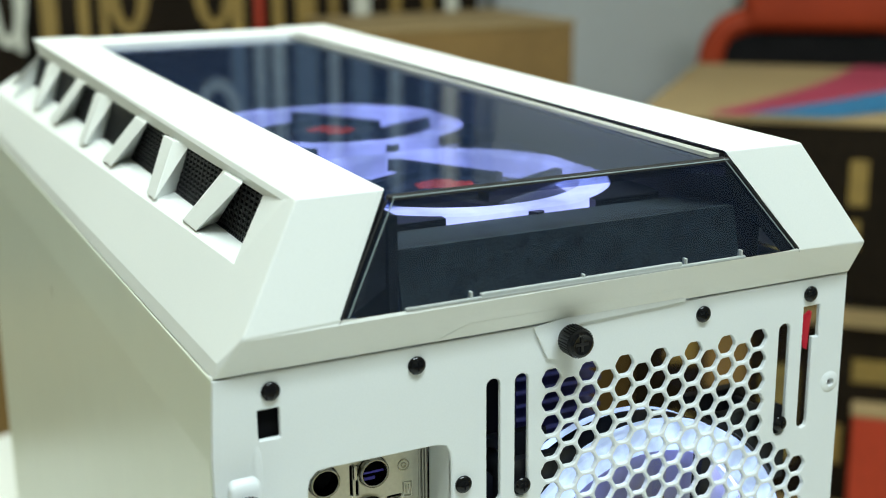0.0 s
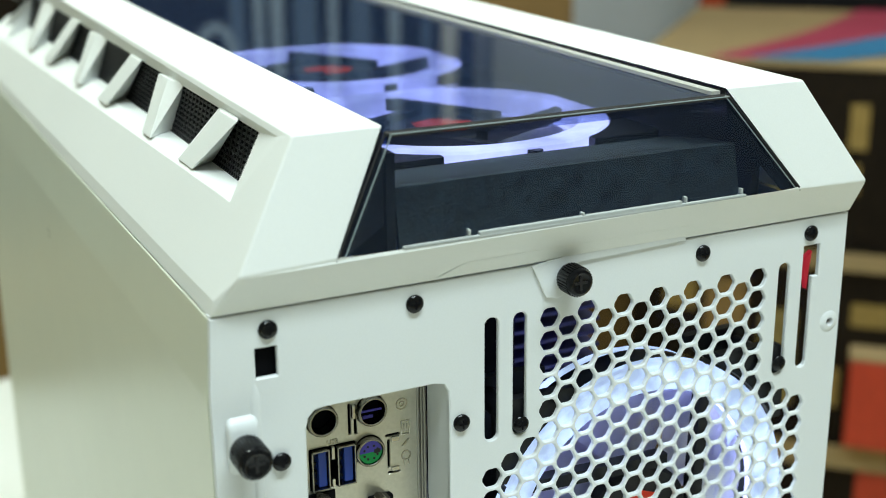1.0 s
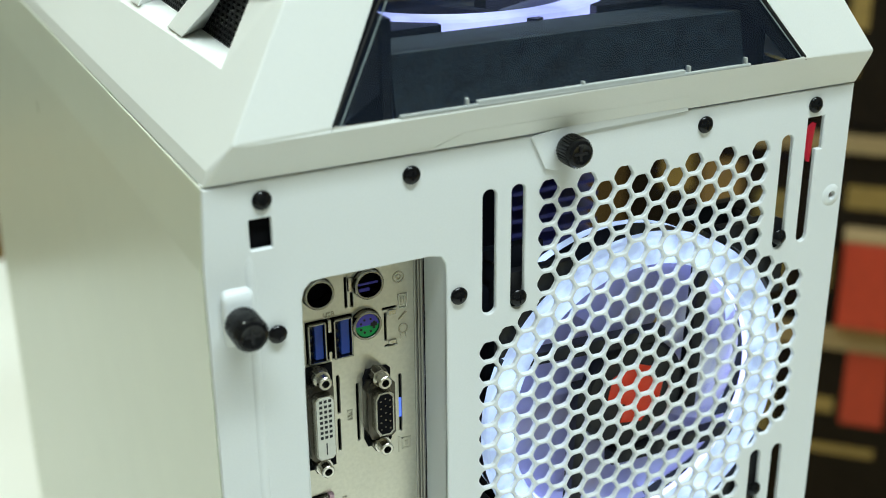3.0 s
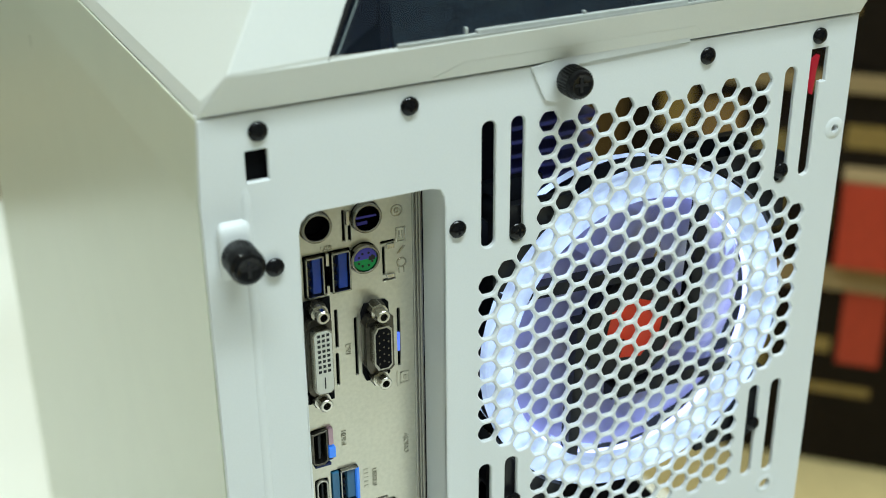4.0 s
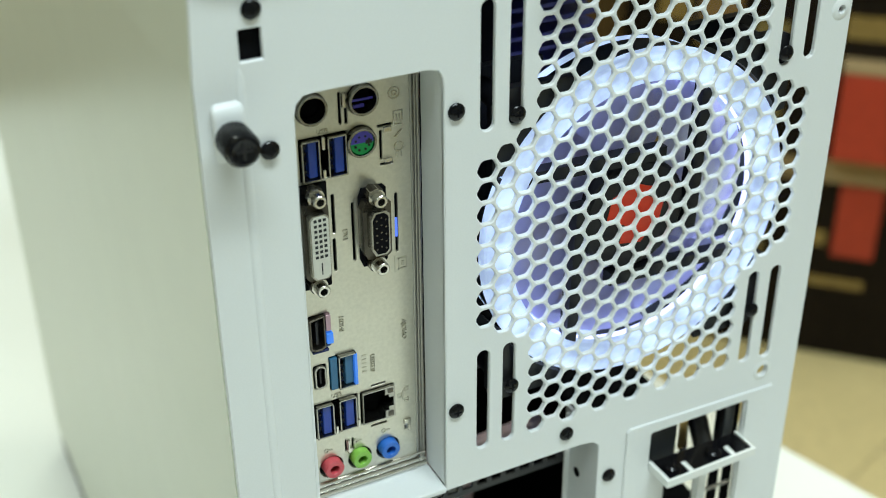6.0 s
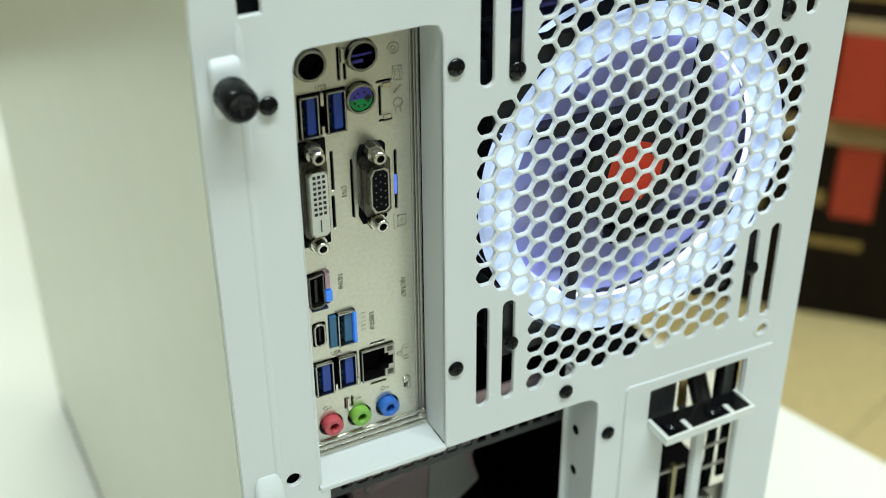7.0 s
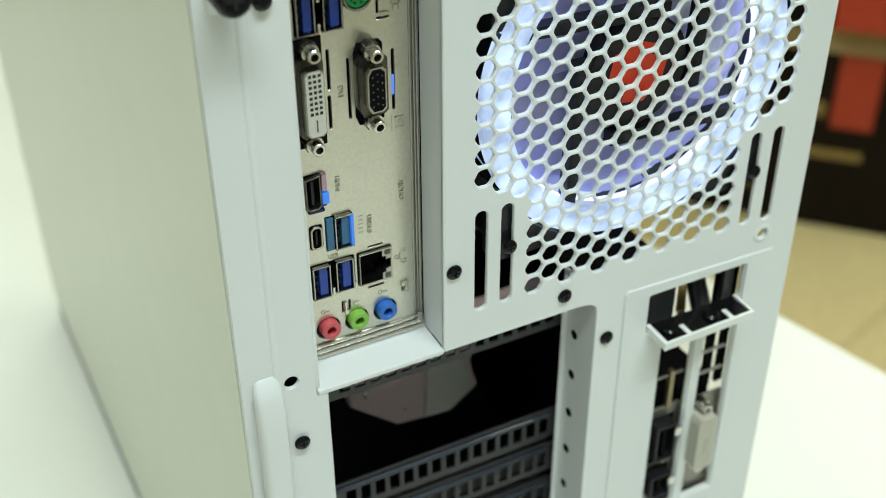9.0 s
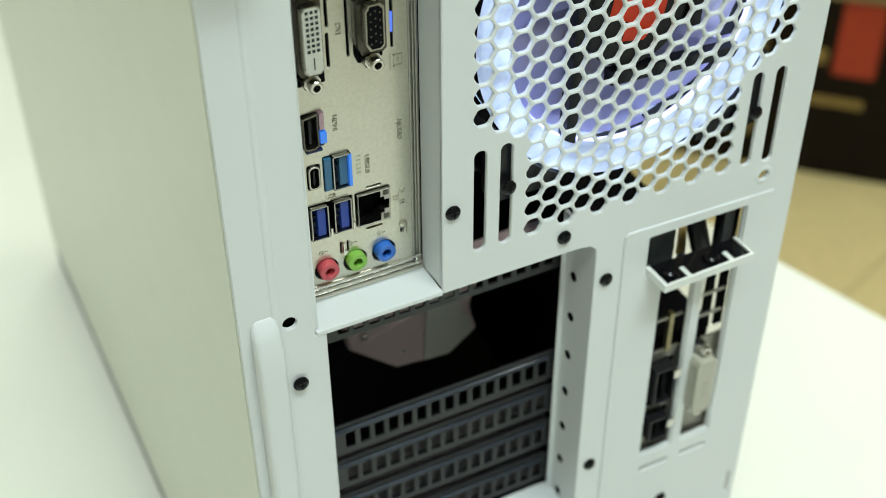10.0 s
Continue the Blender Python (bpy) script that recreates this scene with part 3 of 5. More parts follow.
def vent_rib(top, low, back_top, back_low, wide):
    """A wedge from the outer slope back to the mesh; each argument is the near edge along y."""
    bm = bmesh.new()
    vs = []
    for y, (x, z), w in ((top, (25.4, 565.4), wide), (low, (15.2, 547.6), wide - 2), (back_low, (24.9, 547.2), wide + 2), (back_top, (28.6, 564.6), wide + 2)):
        up = 3.0 * y / 450 if z > 560 else -2.0 * y / 450 if x < 20 else 2.0 * y / 450
        out = 0.592 * up
        vs.append([bm.verts.new(V(x + out, y + d, z + up)) for d in (0, w)])
    near, away = [v[0] for v in vs], [v[1] for v in vs]
    bm.faces.new(near), bm.faces.new(away[::-1])
    for i in range(4):
        bm.faces.new([near[i], away[i], away[(i + 1) % 4], near[(i + 1) % 4]])
    bmesh.ops.bevel(bm, geom=list(bm.edges), offset=0.0004, segments=2, affect="EDGES", profile=0.5)
    part("vent_rib", bm, WHITE_PLASTIC, rail)


for y in (44.5, 171.0, 299.0):
    vent_rib(y, y + 19.5, y + 9, y + 28, 19)
for y in (129.0, 257.0, 386.0):
    vent_rib(y, y - 11, y - 10.5, y - 3, 14)

# glass: flat pane and sloping rear pane, with a dark joint between
bm = pane([(56, 3.0, TOPZ - 2.6), (179, 2.4, TOPZ - 2.6), (179, 419, rise(419) - 3.0), (56, 419, rise(419) - 3.0)], (0, 0, -3.6))
part("glass_pane", bm, TOP_GLASS, cover, "smoked glass").visible_shadow = False
bm = pane([(56.6, 1.0, TOPZ - 2.4), (177.6, 0.6, TOPZ - 2.4), (203.0, -7.0, 534.4), (38.2, -7.0, 534.4)], (0, 3.0, -0.5))
part("glass_pane", bm, REAR_GLASS, cover, "smoked glass").visible_shadow = False
part("glass_joint", boxes([(56, 179, 0.2, 3.4, TOPZ - 3.4, TOPZ - 2.0)], 0.4), BLACK_PLASTIC, cover)
for p, q in ((((55.6, 0.6, TOPZ - 2.2)), (36.6, -7.8, 534.4)), ((178.6, 0.2, TOPZ - 2.2), (204.6, -7.8, 534.4))):
    d = Vector(q) - Vector(p)
    part("glass_edge", lathe(bmesh.new(), p, d, [(0, 0.4), (d.length, 0.4)], 8), BLACK_PLASTIC, cover, smooth=True)
# thin pale rods added as the highlights on the glass edges
for p, q in (((57.6, 0.1, TOPZ - 2.0), (38.8, -8.0, 534.6)), ((177.0, -0.2, TOPZ - 2.0), (202.6, -8.0, 534.6)), ((56.6, -0.4, TOPZ - 2.3), (178.4, -0.8, TOPZ - 2.3))):
    d = Vector(q) - Vector(p)
    part("glass_highlight", lathe(bmesh.new(), p, d, [(0, 0.22), (d.length, 0.22)], 8), GLASS_EDGE, cover, "thin pale rod painting the highlight along the glass edge", smooth=True)
bm = bmesh.new()
hull_poly(bm, [(174.6, 4, TOPZ - 2.4), (178.2, 4, TOPZ - 2.4), (178.2, 418, rise(418) - 2.8), (174.6, 418, rise(418) - 2.8)], (0, 0, 1.3))
part("glass_lip", bm, material("grey_gasket", (0.46, 0.46, 0.41), 0.4), cover, "pale grey rubber gasket")
bm = bmesh.new()
box(bm, 57, 182, -8.0, -6.6, 533.9, 534.9, bevel=0.3)
box(bm, 82, 156, -7.9, -6.2, 534.5, 535.9, bevel=0.3)
for x in (78.4, 118.2, 157.4, 180):
    box(bm, x, x + 0.9, -7.6, -5.6, 534, 536.9, bevel=0.3)
part("glass_clip", bm, PALE_CLIP, cover, "bright edge clips of the rear glass")
# textured liner behind the sloping pane
bm = bmesh.new()
hull_poly(bm, [(61.5, 4, 527), (189.5, 4, 527), (185.5, 4, 549.5), (59.5, 4, 549.5)], (0, 2, 0))
hull_poly(bm, [(59.5, 6.2, 549.5), (185.5, 6.2, 549.5), (188, 42.5, 544.5), (57, 42.5, 544.5)], (0, 0, -1.5))
part("liner", bm, DARK_FABRIC, cover, "dark textured liner behind the glass")
each_box("liner", [(57, 60, 4, 420, 521, 560), (194, 197, 4, 420, 521, 560), (57, 194, 418, 421, 521, 566)], BLACK_INSIDE, cover)


# bright punched edge under the right rail
bm = bmesh.new()
for k in range(14):
    x, y = 203 - 0.95 * k, 10 + 1.8 * k
    box(bm, x - 0.25, x + 0.25, y, y + 0.5, 556.0, 556.5)
    box(bm, x - 0.25, x + 0.25, y + 0.7, y + 1.2, 554.6, 555.1)
part("punched_edge", bm, PALE_CLIP, cover, "small bright punched holes")


# ---- fans ----
def lit_rim(y0, y1, r0, r1, half=59.9, seg=96):
    """A ring about the y axis whose outer edge is cut flat by the fan's square outline."""
    bm = bmesh.new()
    rings = [[], [], [], [], []]
    for k in range(seg):
        a = k * math.tau / seg
        ca, sa = math.cos(a), math.sin(a)
        ro = min(r1, half / max(abs(ca), abs(sa)))
        for ring, (y, r) in zip(rings, ((y0 + 1.4, r0), (y0, r0 + 1.0), (y0, ro - 0.8), (y0 + 0.8, ro), (y1, ro))):
            ring.append(bm.verts.new(V(r * ca, y, r * sa)))
    rings.append([bm.verts.new(V(r0 * math.cos(k * math.tau / seg), y1, r0 * math.sin(k * math.tau / seg))) for k in range(seg)])
    for i in range(6):
        p, q = rings[i], rings[(i + 1) % 6]
        for k in range(seg):
            bm.faces.new([p[k], p[(k + 1) % seg], q[(k + 1) % seg], q[k]])
    return bm


def fan(name, label, ring_mat, tilt, double=True, blades=7, spin=0.0):
    """A 120 mm fan about the y axis at the origin, its seen face at y = 0; returned unplaced."""
    f = root(name, 0, 0, 0, label, "computer fan", "computer fans")
    S = 59.8
    for cx, cz in ((1, 1), (-1, 1), (-1, -1), (1, -1)):
        bm = bmesh.new()
        loop = [(cx * S, cz * 30), (cx * S, cz * (S - 5)), (cx * (S - 1.5), cz * (S - 1.5)), (cx * (S - 5), cz * S), (cx * 30, cz * S)]
        loop += [(cx * 63.4 * math.cos(a), cz * 63.4 * math.sin(a)) for a in [radians(62 - 34 * k / 8) for k in range(9)]]
        for y0, y1 in ((0.6, 4.4), (20.6, 24.4)):
            hull_poly(bm, [(p[0], y0, p[1]) for p in loop], (0, y1 - y0, 0))
        part("frame_corner", bm, BLACK_PLASTIC, f)
        part("rubber_pad", lathe(bmesh.new(), (cx * 52.5, 4.4, cz * 52.5), (0, 1, 0), [(0, 4), (16.2, 4)], 14), BLACK_PLASTIC, f, smooth=True)
    part("shroud", ring_y(bmesh.new(), 0, 0, 5.2 if double else 9.8, 19.8, 58.2, 60.2), BLACK_PLASTIC, f, smooth=True)
    part("led_ring", lit_rim(0.2, 5.0 if double else 8.4, 51.3, 62.2 if double else 63.0, 62.3 if double else 59.9), ring_mat, f, "lit frosted ring", smooth=True)
    part("light_guide", ring_y(bmesh.new(), 0, 0, 5.4 if double else 8.6, 7.0 if double else 9.6, 50.9, 57.5, chamfer=0.3), LED_GUIDE if double else ring_mat, f, "lit inner light guide", smooth=True)
    if double:
        part("led_ring", ring_y(bmesh.new(), 0, 0, 20.0, 24.8, 51.5, 60.0, chamfer=1.6), ring_mat, f, "lit frosted ring", smooth=True)
    hub = part("hub", lathe(bmesh.new(), (0, 21, 0), (0, -1, 0), [(0, 20.6), (14, 21.4), (16.4, 21.2), (17.4, 20.0), (17.4, 14.5)], 48), BLACK_PLASTIC, f, smooth=True)
    bm = bmesh.new()
    loop = [(-6, -10), (3, -11.5), (10.5, -4), (12, 3), (4, 7), (8, 9.5), (0, 12.5), (-10, 9), (-12, 0), (-4, -3)]
    hull_poly(bm, [(p[0], 3.4, p[1]) for p in loop], (0, 0.6, 0))
    part("badge", bm, RED_BADGE, hub, "red emblem on the hub")
    for k in range(4):
        bm = bmesh.new()
        a = radians(tilt + 90 * k)
        ca, sa = math.cos(a), math.sin(a)
        pts = [(10, 20.6), (-57.0, 24.0), (-57.0, 28.2), (10, 25.6)]
        hull_poly(bm, [(p[0] * ca - p[1] * sa, 1.6, p[0] * sa + p[1] * ca) for p in pts], (0, 5.0, 0))
        part("strut", bm, BLACK_PLASTIC, f)
    for k in range(blades):
        bm = bmesh.new()
        n, m = 8, 8
        grid = []
        for i in range(n + 1):
            r = 18.5 + (50.6 - 18.5) * i / n
            row = []
            for j in range(m + 1):
                u = j / m
                sweep = spin + math.tau * k / blades + (u - 0.5) * (1.12 + 0.04 * i / n) + 0.22 * (i / n) ** 1.4
                y = 16.5 - 8.5 * u - 1.2 * math.sin(u * math.pi)
                row.append(bm.verts.new(V(r * math.cos(sweep), y, r * math.sin(sweep))))
            grid.append(row)
        for i in range(n):
            for j in range(m):
                bm.faces.new([grid[i][j], grid[i + 1][j], grid[i + 1][j + 1], grid[i][j + 1]])
        geo = bmesh.ops.solidify(bm, geom=list(bm.faces), thickness=0.0011)
        part("blade", bm, BLADE, f, "translucent milky blade", smooth=True)
    return f


rear_fan = fan("case_fan", "black case fan with lit white ring, behind the grille", LED_RING, 0, spin=0.55)
rear_fan.matrix_basis = Matrix.Translation(V(153.6, 2.2, 413.5))
top_fan = fan("top_fan", "black case fan with lit violet-white ring, lying under the top glass", LED_SOFT, 30, double=False, spin=0.3)
top_fan.matrix_basis = Matrix.Translation(V(126, 104, 547)) @ pose(0, 0, 0, -90, 0, 0)
copy_thing(top_fan, Matrix.Translation(V(130, 236, 549)) @ pose(0, 0, 0, -90, 0, 0))

# ---- port panel of the motherboard ----
YS = 17.0
ports = root("motherboard_port_panel", 50, 17, 324, "stamped tinplate port panel with computer sockets, in the case's recess", "port panel")
cut = [rrect(33.9, 49.9, 449.2, 464.0, 0.4, 2), circle(38.5, 473.6, 5.2, 26), circle(55.4, 473.6, 5.2, 26), circle(54.3, 459.5, 5.2, 26)]
cut += [rrect(47.6, 48.5, 466.4, 477.0, 0.2, 1), rrect(49.6, 50.5, 466.2, 476.6, 0.2, 1)]
cut += [rrect(60.4, 65.4, 462.7, 463.5, 0.2, 1), rrect(61.0, 65.4, 449.3, 450.1, 0.2, 1), rrect(61.0, 61.8, 451.5, 461.6, 0.3, 1)]
cut += [rrect(50.3, 51.2, 417.0, 438.5, 0.3, 1), rrect(65.6, 66.5, 416.5, 438.3, 0.3, 1), rrect(43.6, 44.5, 429.0, 443.0, 0.3, 1), rrect(43.4, 44.3, 415.0, 427.0, 0.3, 1)]
cut += [rrect(33.0, 40.6, 386.8, 400.0, 0.5, 2), rrect(33.6, 38.3, 370.4, 380.0, 0.8, 2), rrect(39.4, 49.0, 368.2, 382.0, 0.3, 1), rrect(32.8, 49.2, 349.4, 363.8, 0.3, 1), rrect(50.2, 63.2, 349.6, 363.6, 0.3, 1)]
cut += [circle(38.0, 335.2, 4.5, 24), circle(49.0, 335.4, 4.5, 24), circle(60.1, 335.8, 4.5, 24)]
cut += [rrect(54.5, 60.0, 364.6, 365.3, 0.2, 1), rrect(54.0, 60.0, 347.3, 348.0, 0.2, 1), rrect(43.6, 44.3, 340.0, 345.0, 0.2, 1), rrect(46.2, 46.9, 340.0, 345.0, 0.2, 1), rrect(67.0, 67.7, 341.5, 346.0, 0.2, 1)]
shield = part("shield", plate([(27.6, 328.6), (71.8, 328.6), (71.8, 485.9), (27.6, 485.9)], cut, YS, YS + 0.9, 0.18), SHIELD, ports, "stamped tinplate")
# rolled flanges at the right and below
bm = bmesh.new()
for x, r in ((72.2, 0.8), (73.5, 0.6), (74.6, 0.7)):
    lathe(bm, (x, YS + 0.4, 326), (0, 0, 1), [(0, r), (160, r)], 10)
part("flange", bm, DARK_METAL, shield, smooth=True)
bm = bmesh.new()
for z, y, r in ((328.3, YS - 0.2, 0.9), (326.6, YS - 1.0, 0.9), (324.9, YS - 1.8, 0.9)):
    lathe(bm, (28, y, z), (1, 0, 0), [(0, r), (46.5, r)], 10)
part("flange", bm, STEEL, shield, smooth=True)
part("flange", lathe(bmesh.new(), (72.6, YS - 1.5, 327.6), (0, -1, 0), [(0, 1.5), (0.8, 1.2), (1.2, 0.5)], 12), STEEL, shield, smooth=True)
part("backing", boxes([(27.6, 74.8, YS + 7, YS + 9, 326, 486)]), BLACK_INSIDE, ports)


def tube_part(name, x, z, y0, y1, r_out, r_in, mat, parent, label=""):
    bm = lathe(bmesh.new(), (x, y1, z), (0, -1, 0), [(0, r_out), (y1 - y0 - 0.3, r_out), (y1 - y0, r_out - 0.3), (y1 - y0, r_in + 0.15), (y1 - y0 - 0.2, r_in), (0.2, r_in)], 30, cap=False)
    return part(name, bm, mat, parent, label, smooth=True)


def round_socket(x, z, face, label):
    s = tube_part("round_socket", x, z, YS - 2.4, YS + 6, 5.0, 4.15, SHELL, ports, label)
    # a near-black disc paints the shade in the open bores
    part("insert", lathe(bmesh.new(), (x, YS + 5, z), (0, -1, 0), [(0, 3.9), (2.0 if face is BLACK_PLASTIC else 6.8, 3.9)], 26), CAVITY if face is BLACK_PLASTIC else face, s)
    return s


s = round_socket(38.5, 473.6, BLACK_PLASTIC, "round steel socket with dark bore")
s = round_socket(55.4, 473.6, BLACK_PLASTIC, "round steel socket with dark bore")
# violet bars paint the bluish glint inside the bore
part("key_bar_glint", boxes([(51.8, 59.0, YS - 0.6, YS - 0.1, 473.2, 473.8), (52.4, 56.0, YS - 0.6, YS - 0.1, 471.0, 472.0)]), VIOLET, s)
s = round_socket(54.3, 459.5, GREEN, "round socket, violet above and green below")
bm = bmesh.new()
loop = [(54.3 + 3.85 * math.cos(radians(180 * k / 14)), YS - 2.0, 459.6 + 3.85 * math.sin(radians(180 * k / 14))) for k in range(15)]
hull_poly(bm, loop, (0, 0.6, 0))
part("insert", bm, VIOLET, s)
bm = bmesh.new()
for a in (25, 65, 115, 155, 205, 245, 295, 335):
    lathe(bm, (54.3 + 2.5 * math.cos(radians(a)), YS - 1.6, 459.5 + 2.4 * math.sin(radians(a))), (0, -1, 0), [(0, 0.42), (0.5, 0.42)], 8)
box(bm, 55.4, 57.6, YS - 2.1, YS - 1.5, 459.0, 460.4)
part("pin_hole", bm, BLACK_PLASTIC, s)


def usb(x0, x1, z0, z1, mat, label):
    u = part("usb_socket", boxes([(x0, x0 + 0.5, YS - 1.6, YS + 7, z0, z1), (x1 - 0.5, x1, YS - 1.6, YS + 7, z0, z1), (x0, x1, YS - 1.6, YS + 7, z0, z0 + 0.5), (x0, x1, YS - 1.6, YS + 7, z1 - 0.5, z1)], 0.12), SHELL, ports, label)
    w = x1 - x0
    part("tongue", boxes([(x0 + w * 0.40, x1 - w * 0.12, YS - 0.5, YS + 6, z0 + 0.8, z1 - 0.8)], 0.3), mat, u)
    part("socket_floor", boxes([(x0 + 0.4, x1 - 0.4, YS + 2.2, YS + 6.5, z0 + 0.4, z1 - 0.4)]), NAVY, u)
    bm = bmesh.new()
    for k in range(4):
        z = z0 + 2.4 + k * (z1 - z0 - 4.8) / 3
        box(bm, x0 + w * 0.30, x0 + w * 0.40, YS + 1.2, YS + 3, z - 0.4, z + 0.4)
    part("contact", bm, BLACK_STEEL, u)
    return u


usb(34.3, 40.4, 449.6, 463.6, USB_BLUE, "blue USB socket in a steel shell")
usb(43.0, 49.4, 449.6, 463.6, USB_BLUE, "blue USB socket in a steel shell")
usb(33.2, 39.8, 349.8, 363.4, USB_BLUE, "blue USB socket in a steel shell")
usb(41.8, 48.4, 350.4, 363.6, USB_BLUE, "blue USB socket in a steel shell")
u = usb(42.4, 49.0, 368.4, 381.9, TEAL, "teal USB socket in a dark shell")
part("spring_tab", boxes([(39.6, 42.2, YS - 0.8, YS + 4, 368.6, 381.4)], 0.2), TEAL, u)
# this tab glows by itself to stand for blue light on it
part("spring_tab", boxes([(48.1, 49.2, YS - 1.8, YS + 1, 368.8, 381.6)], 0.2), BLUE_GLOW_TAB, u, "spring tab given its own blue glow for light falling on it")
# spring tabs between the twin sockets
each_box("spring_tab", [(41.2, 42.3, YS - 1.2, YS + 1, 459.6, 463.9), (41.2, 42.3, YS - 1.0, YS + 1, 449.4, 452.6), (40.3, 41.2, YS - 1.2, YS + 1, 349.5, 353), (48.6, 49.4, YS - 1.2, YS + 1, 349.6, 353)], STEEL, shield, 0.2)
each_box("spring_tab", [(48.5, 49.6, YS - 1.6, YS, 472.2, 477.0), (62.2, 65.0, YS - 0.8, YS, 460.8, 462.6), (62.2, 65.0, YS - 0.8, YS, 450.3, 451.8), (44.4, 46.0, YS - 1.0, YS + 0.2, 339.4, 341.4), (44.5, 45.2, YS - 1.0, YS + 0.2, 341, 345)], STEEL, shield, 0.2)


def d_loop(x0, x1, z0, z1, taper):
    return [(x0, z0 + taper), (x0, z1 - taper), (x0 + 1.2, z1), (x1 - 1.2, z1), (x1, z1 - 1.2), (x1, z0 + 1.2), (x1 - 1.2, z0), (x0 + 1.2, z0)]


def jack_screw(x, z, parent):
    bm = lathe(bmesh.new(), (x, YS + 0.5, z), (0, -1, 0), [(0, 2.9), (5.2, 2.9), (5.2, 2.3), (8.4, 2.3), (8.7, 2.0), (8.7, 1.3), (6.5, 1.2)], 12, cap=False)
    part("jack_screw", bm, STEEL, parent, "nickel hexagon jack screw")
    part("nut", lathe(bmesh.new(), (x, YS + 0.4, z), (0, -1, 0), [(0, 3.3), (4.2, 3.3), (4.6, 2.9)], 6), NICKEL_DARK, parent)
    part("screw_bore", lathe(bmesh.new(), (x, YS - 5.8, z), (0, -1, 0), [(0, 1.25), (0.2, 1.25)], 10), BLACK_PLASTIC, parent)


# DVI
dvi = part("dvi_socket", hull_poly(bmesh.new(), [(x, YS - 8.6, z) for x, z in d_loop(32.7, 39.3, 418.6, 441.6, 1.2)], (0, 9.5, 0)), SHELL, ports, "ivory video socket in a nickel shell")
part("face", hull_poly(bmesh.new(), [(x, YS - 8.9, z) for x, z in d_loop(33.1, 38.9, 419.0, 441.2, 1.2)], (0, 0.5, 0)), DVI_WHITE, dvi)
bm = bmesh.new()
for i in range(3):
    for j in range(8):
        x, z = 34.5 + i * 1.55, 440.0 - j * 1.85
        box(bm, x - 0.5, x + 0.5, YS - 9.0, YS - 8.8, z - 0.5, z + 0.5)
box(bm, 35.8, 36.2, YS - 9.0, YS - 8.8, 420.6, 424.8)
part("pin_hole", bm, BLACK_PLASTIC, dvi)
# solid near-black plate: the gap's shade painted round the socket
part("base", boxes([(31.0, 42.2, YS - 0.5, YS + 0.4, 410.5, 448.5)], 0.2), CAVITY, dvi, "near-black plate painted as the shaded gap round the socket")
part("collar", hull_poly(bmesh.new(), [(x, YS - 5.0, z) for x, z in d_loop(32.0, 40.6, 416.2, 443.8, 1.6)], (0, 5, 0)), NICKEL_DARK, dvi)
jack_screw(36.9, 445.6, dvi), jack_screw(36.4, 413.4, dvi)
# VGA
vga = part("vga_socket", hull_poly(bmesh.new(), [(x, YS - 8.4, z) for x, z in d_loop(53.6, 60.0, 421.8, 437.6, 2.2)], (0, 9.2, 0)), SHELL, ports, "black video socket in a nickel shell")
part("face", hull_poly(bmesh.new(), [(x, YS - 8.7, z) for x, z in d_loop(54.2, 59.4, 422.5, 436.9, 2.0)], (0, 0.5, 0)), CAVITY, vga)
bm = bmesh.new()
for i in range(3):
    for j in range(5):
        lathe(bm, (55.2 + i * 1.6, YS - 8.65, 424.4 + j * 2.6 + (0.8 if i == 1 else 0)), (0, -1, 0), [(0, 0.34), (0.2, 0.34)], 8)
part("pin_hole", bm, NICKEL_DARK, vga)
# the same painted gap shade, as a near-black plate
part("base", hull_poly(bmesh.new(), [(x, YS - 0.5, z) for x, z in d_loop(52.6, 62.4, 414.0, 443.0, 3.0)], (0, 0.8, 0)), CAVITY, vga, "near-black plate painted as the shaded gap round the socket")
part("collar", hull_poly(bmesh.new(), [(x, YS - 4.6, z) for x, z in d_loop(52.4, 62.2, 418.8, 439.6, 3.0)], (0, 4.6, 0)), NICKEL_DARK, vga)
jack_screw(57.4, 440.8, vga), jack_screw(57.4, 416.0, vga)
part("lit_slit", boxes([(65.7, 66.4, YS + 0.2, YS + 0.7, 422, 429)]), material("blue_board_light", (0.05, 0.1, 0.8), 0.4, emit=1.2, emit_colour=(0.1, 0.2, 1.0)), shield, "blue glow of the board's light")
# HDMI, type C
hd = part("hdmi_socket", plate([(32.9, 387.6), (34.3, 386.6), (37.0, 386.6), (38.4, 387.6), (38.4, 399.9), (32.9, 399.2)], [[(33.5, 388.2), (34.6, 387.4), (36.7, 387.4), (37.8, 388.2), (37.8, 399.3), (33.5, 398.6)]], YS - 1.6, YS + 6, 0.1), NICKEL_DARK, ports, "HDMI socket with black core in a steel shell")
part("core", boxes([(35.0, 36.0, YS - 1.0, YS + 5, 389, 398), (33.4, 38, YS + 3, YS + 5, 387.3, 399.3)], 0.2), BLACK_PLASTIC, hd)
# mauve is coloured light painted on the metal; the next tab glows blue
part("spring_tab", boxes([(38.6, 40.4, YS - 1.8, YS + 2, 393.8, 400.0)], 0.2), material("mauve_light_tab", (0.42, 0.28, 0.34), 0.3, metal=0.7), hd, "spring tab with mauve light painted into its colour")
part("spring_tab", boxes([(38.6, 41.0, YS - 2.0, YS + 1, 388.6, 392.8)], 0.3), BLUE_GLOW_TAB, hd, "spring tab given its own blue glow for light falling on it")
# navy strip paints the blue glow below the socket
part("spring_tab", boxes([(33.6, 39.4, YS - 1.4, YS + 1, 385.6, 386.5)], 0.2), NAVY, hd)
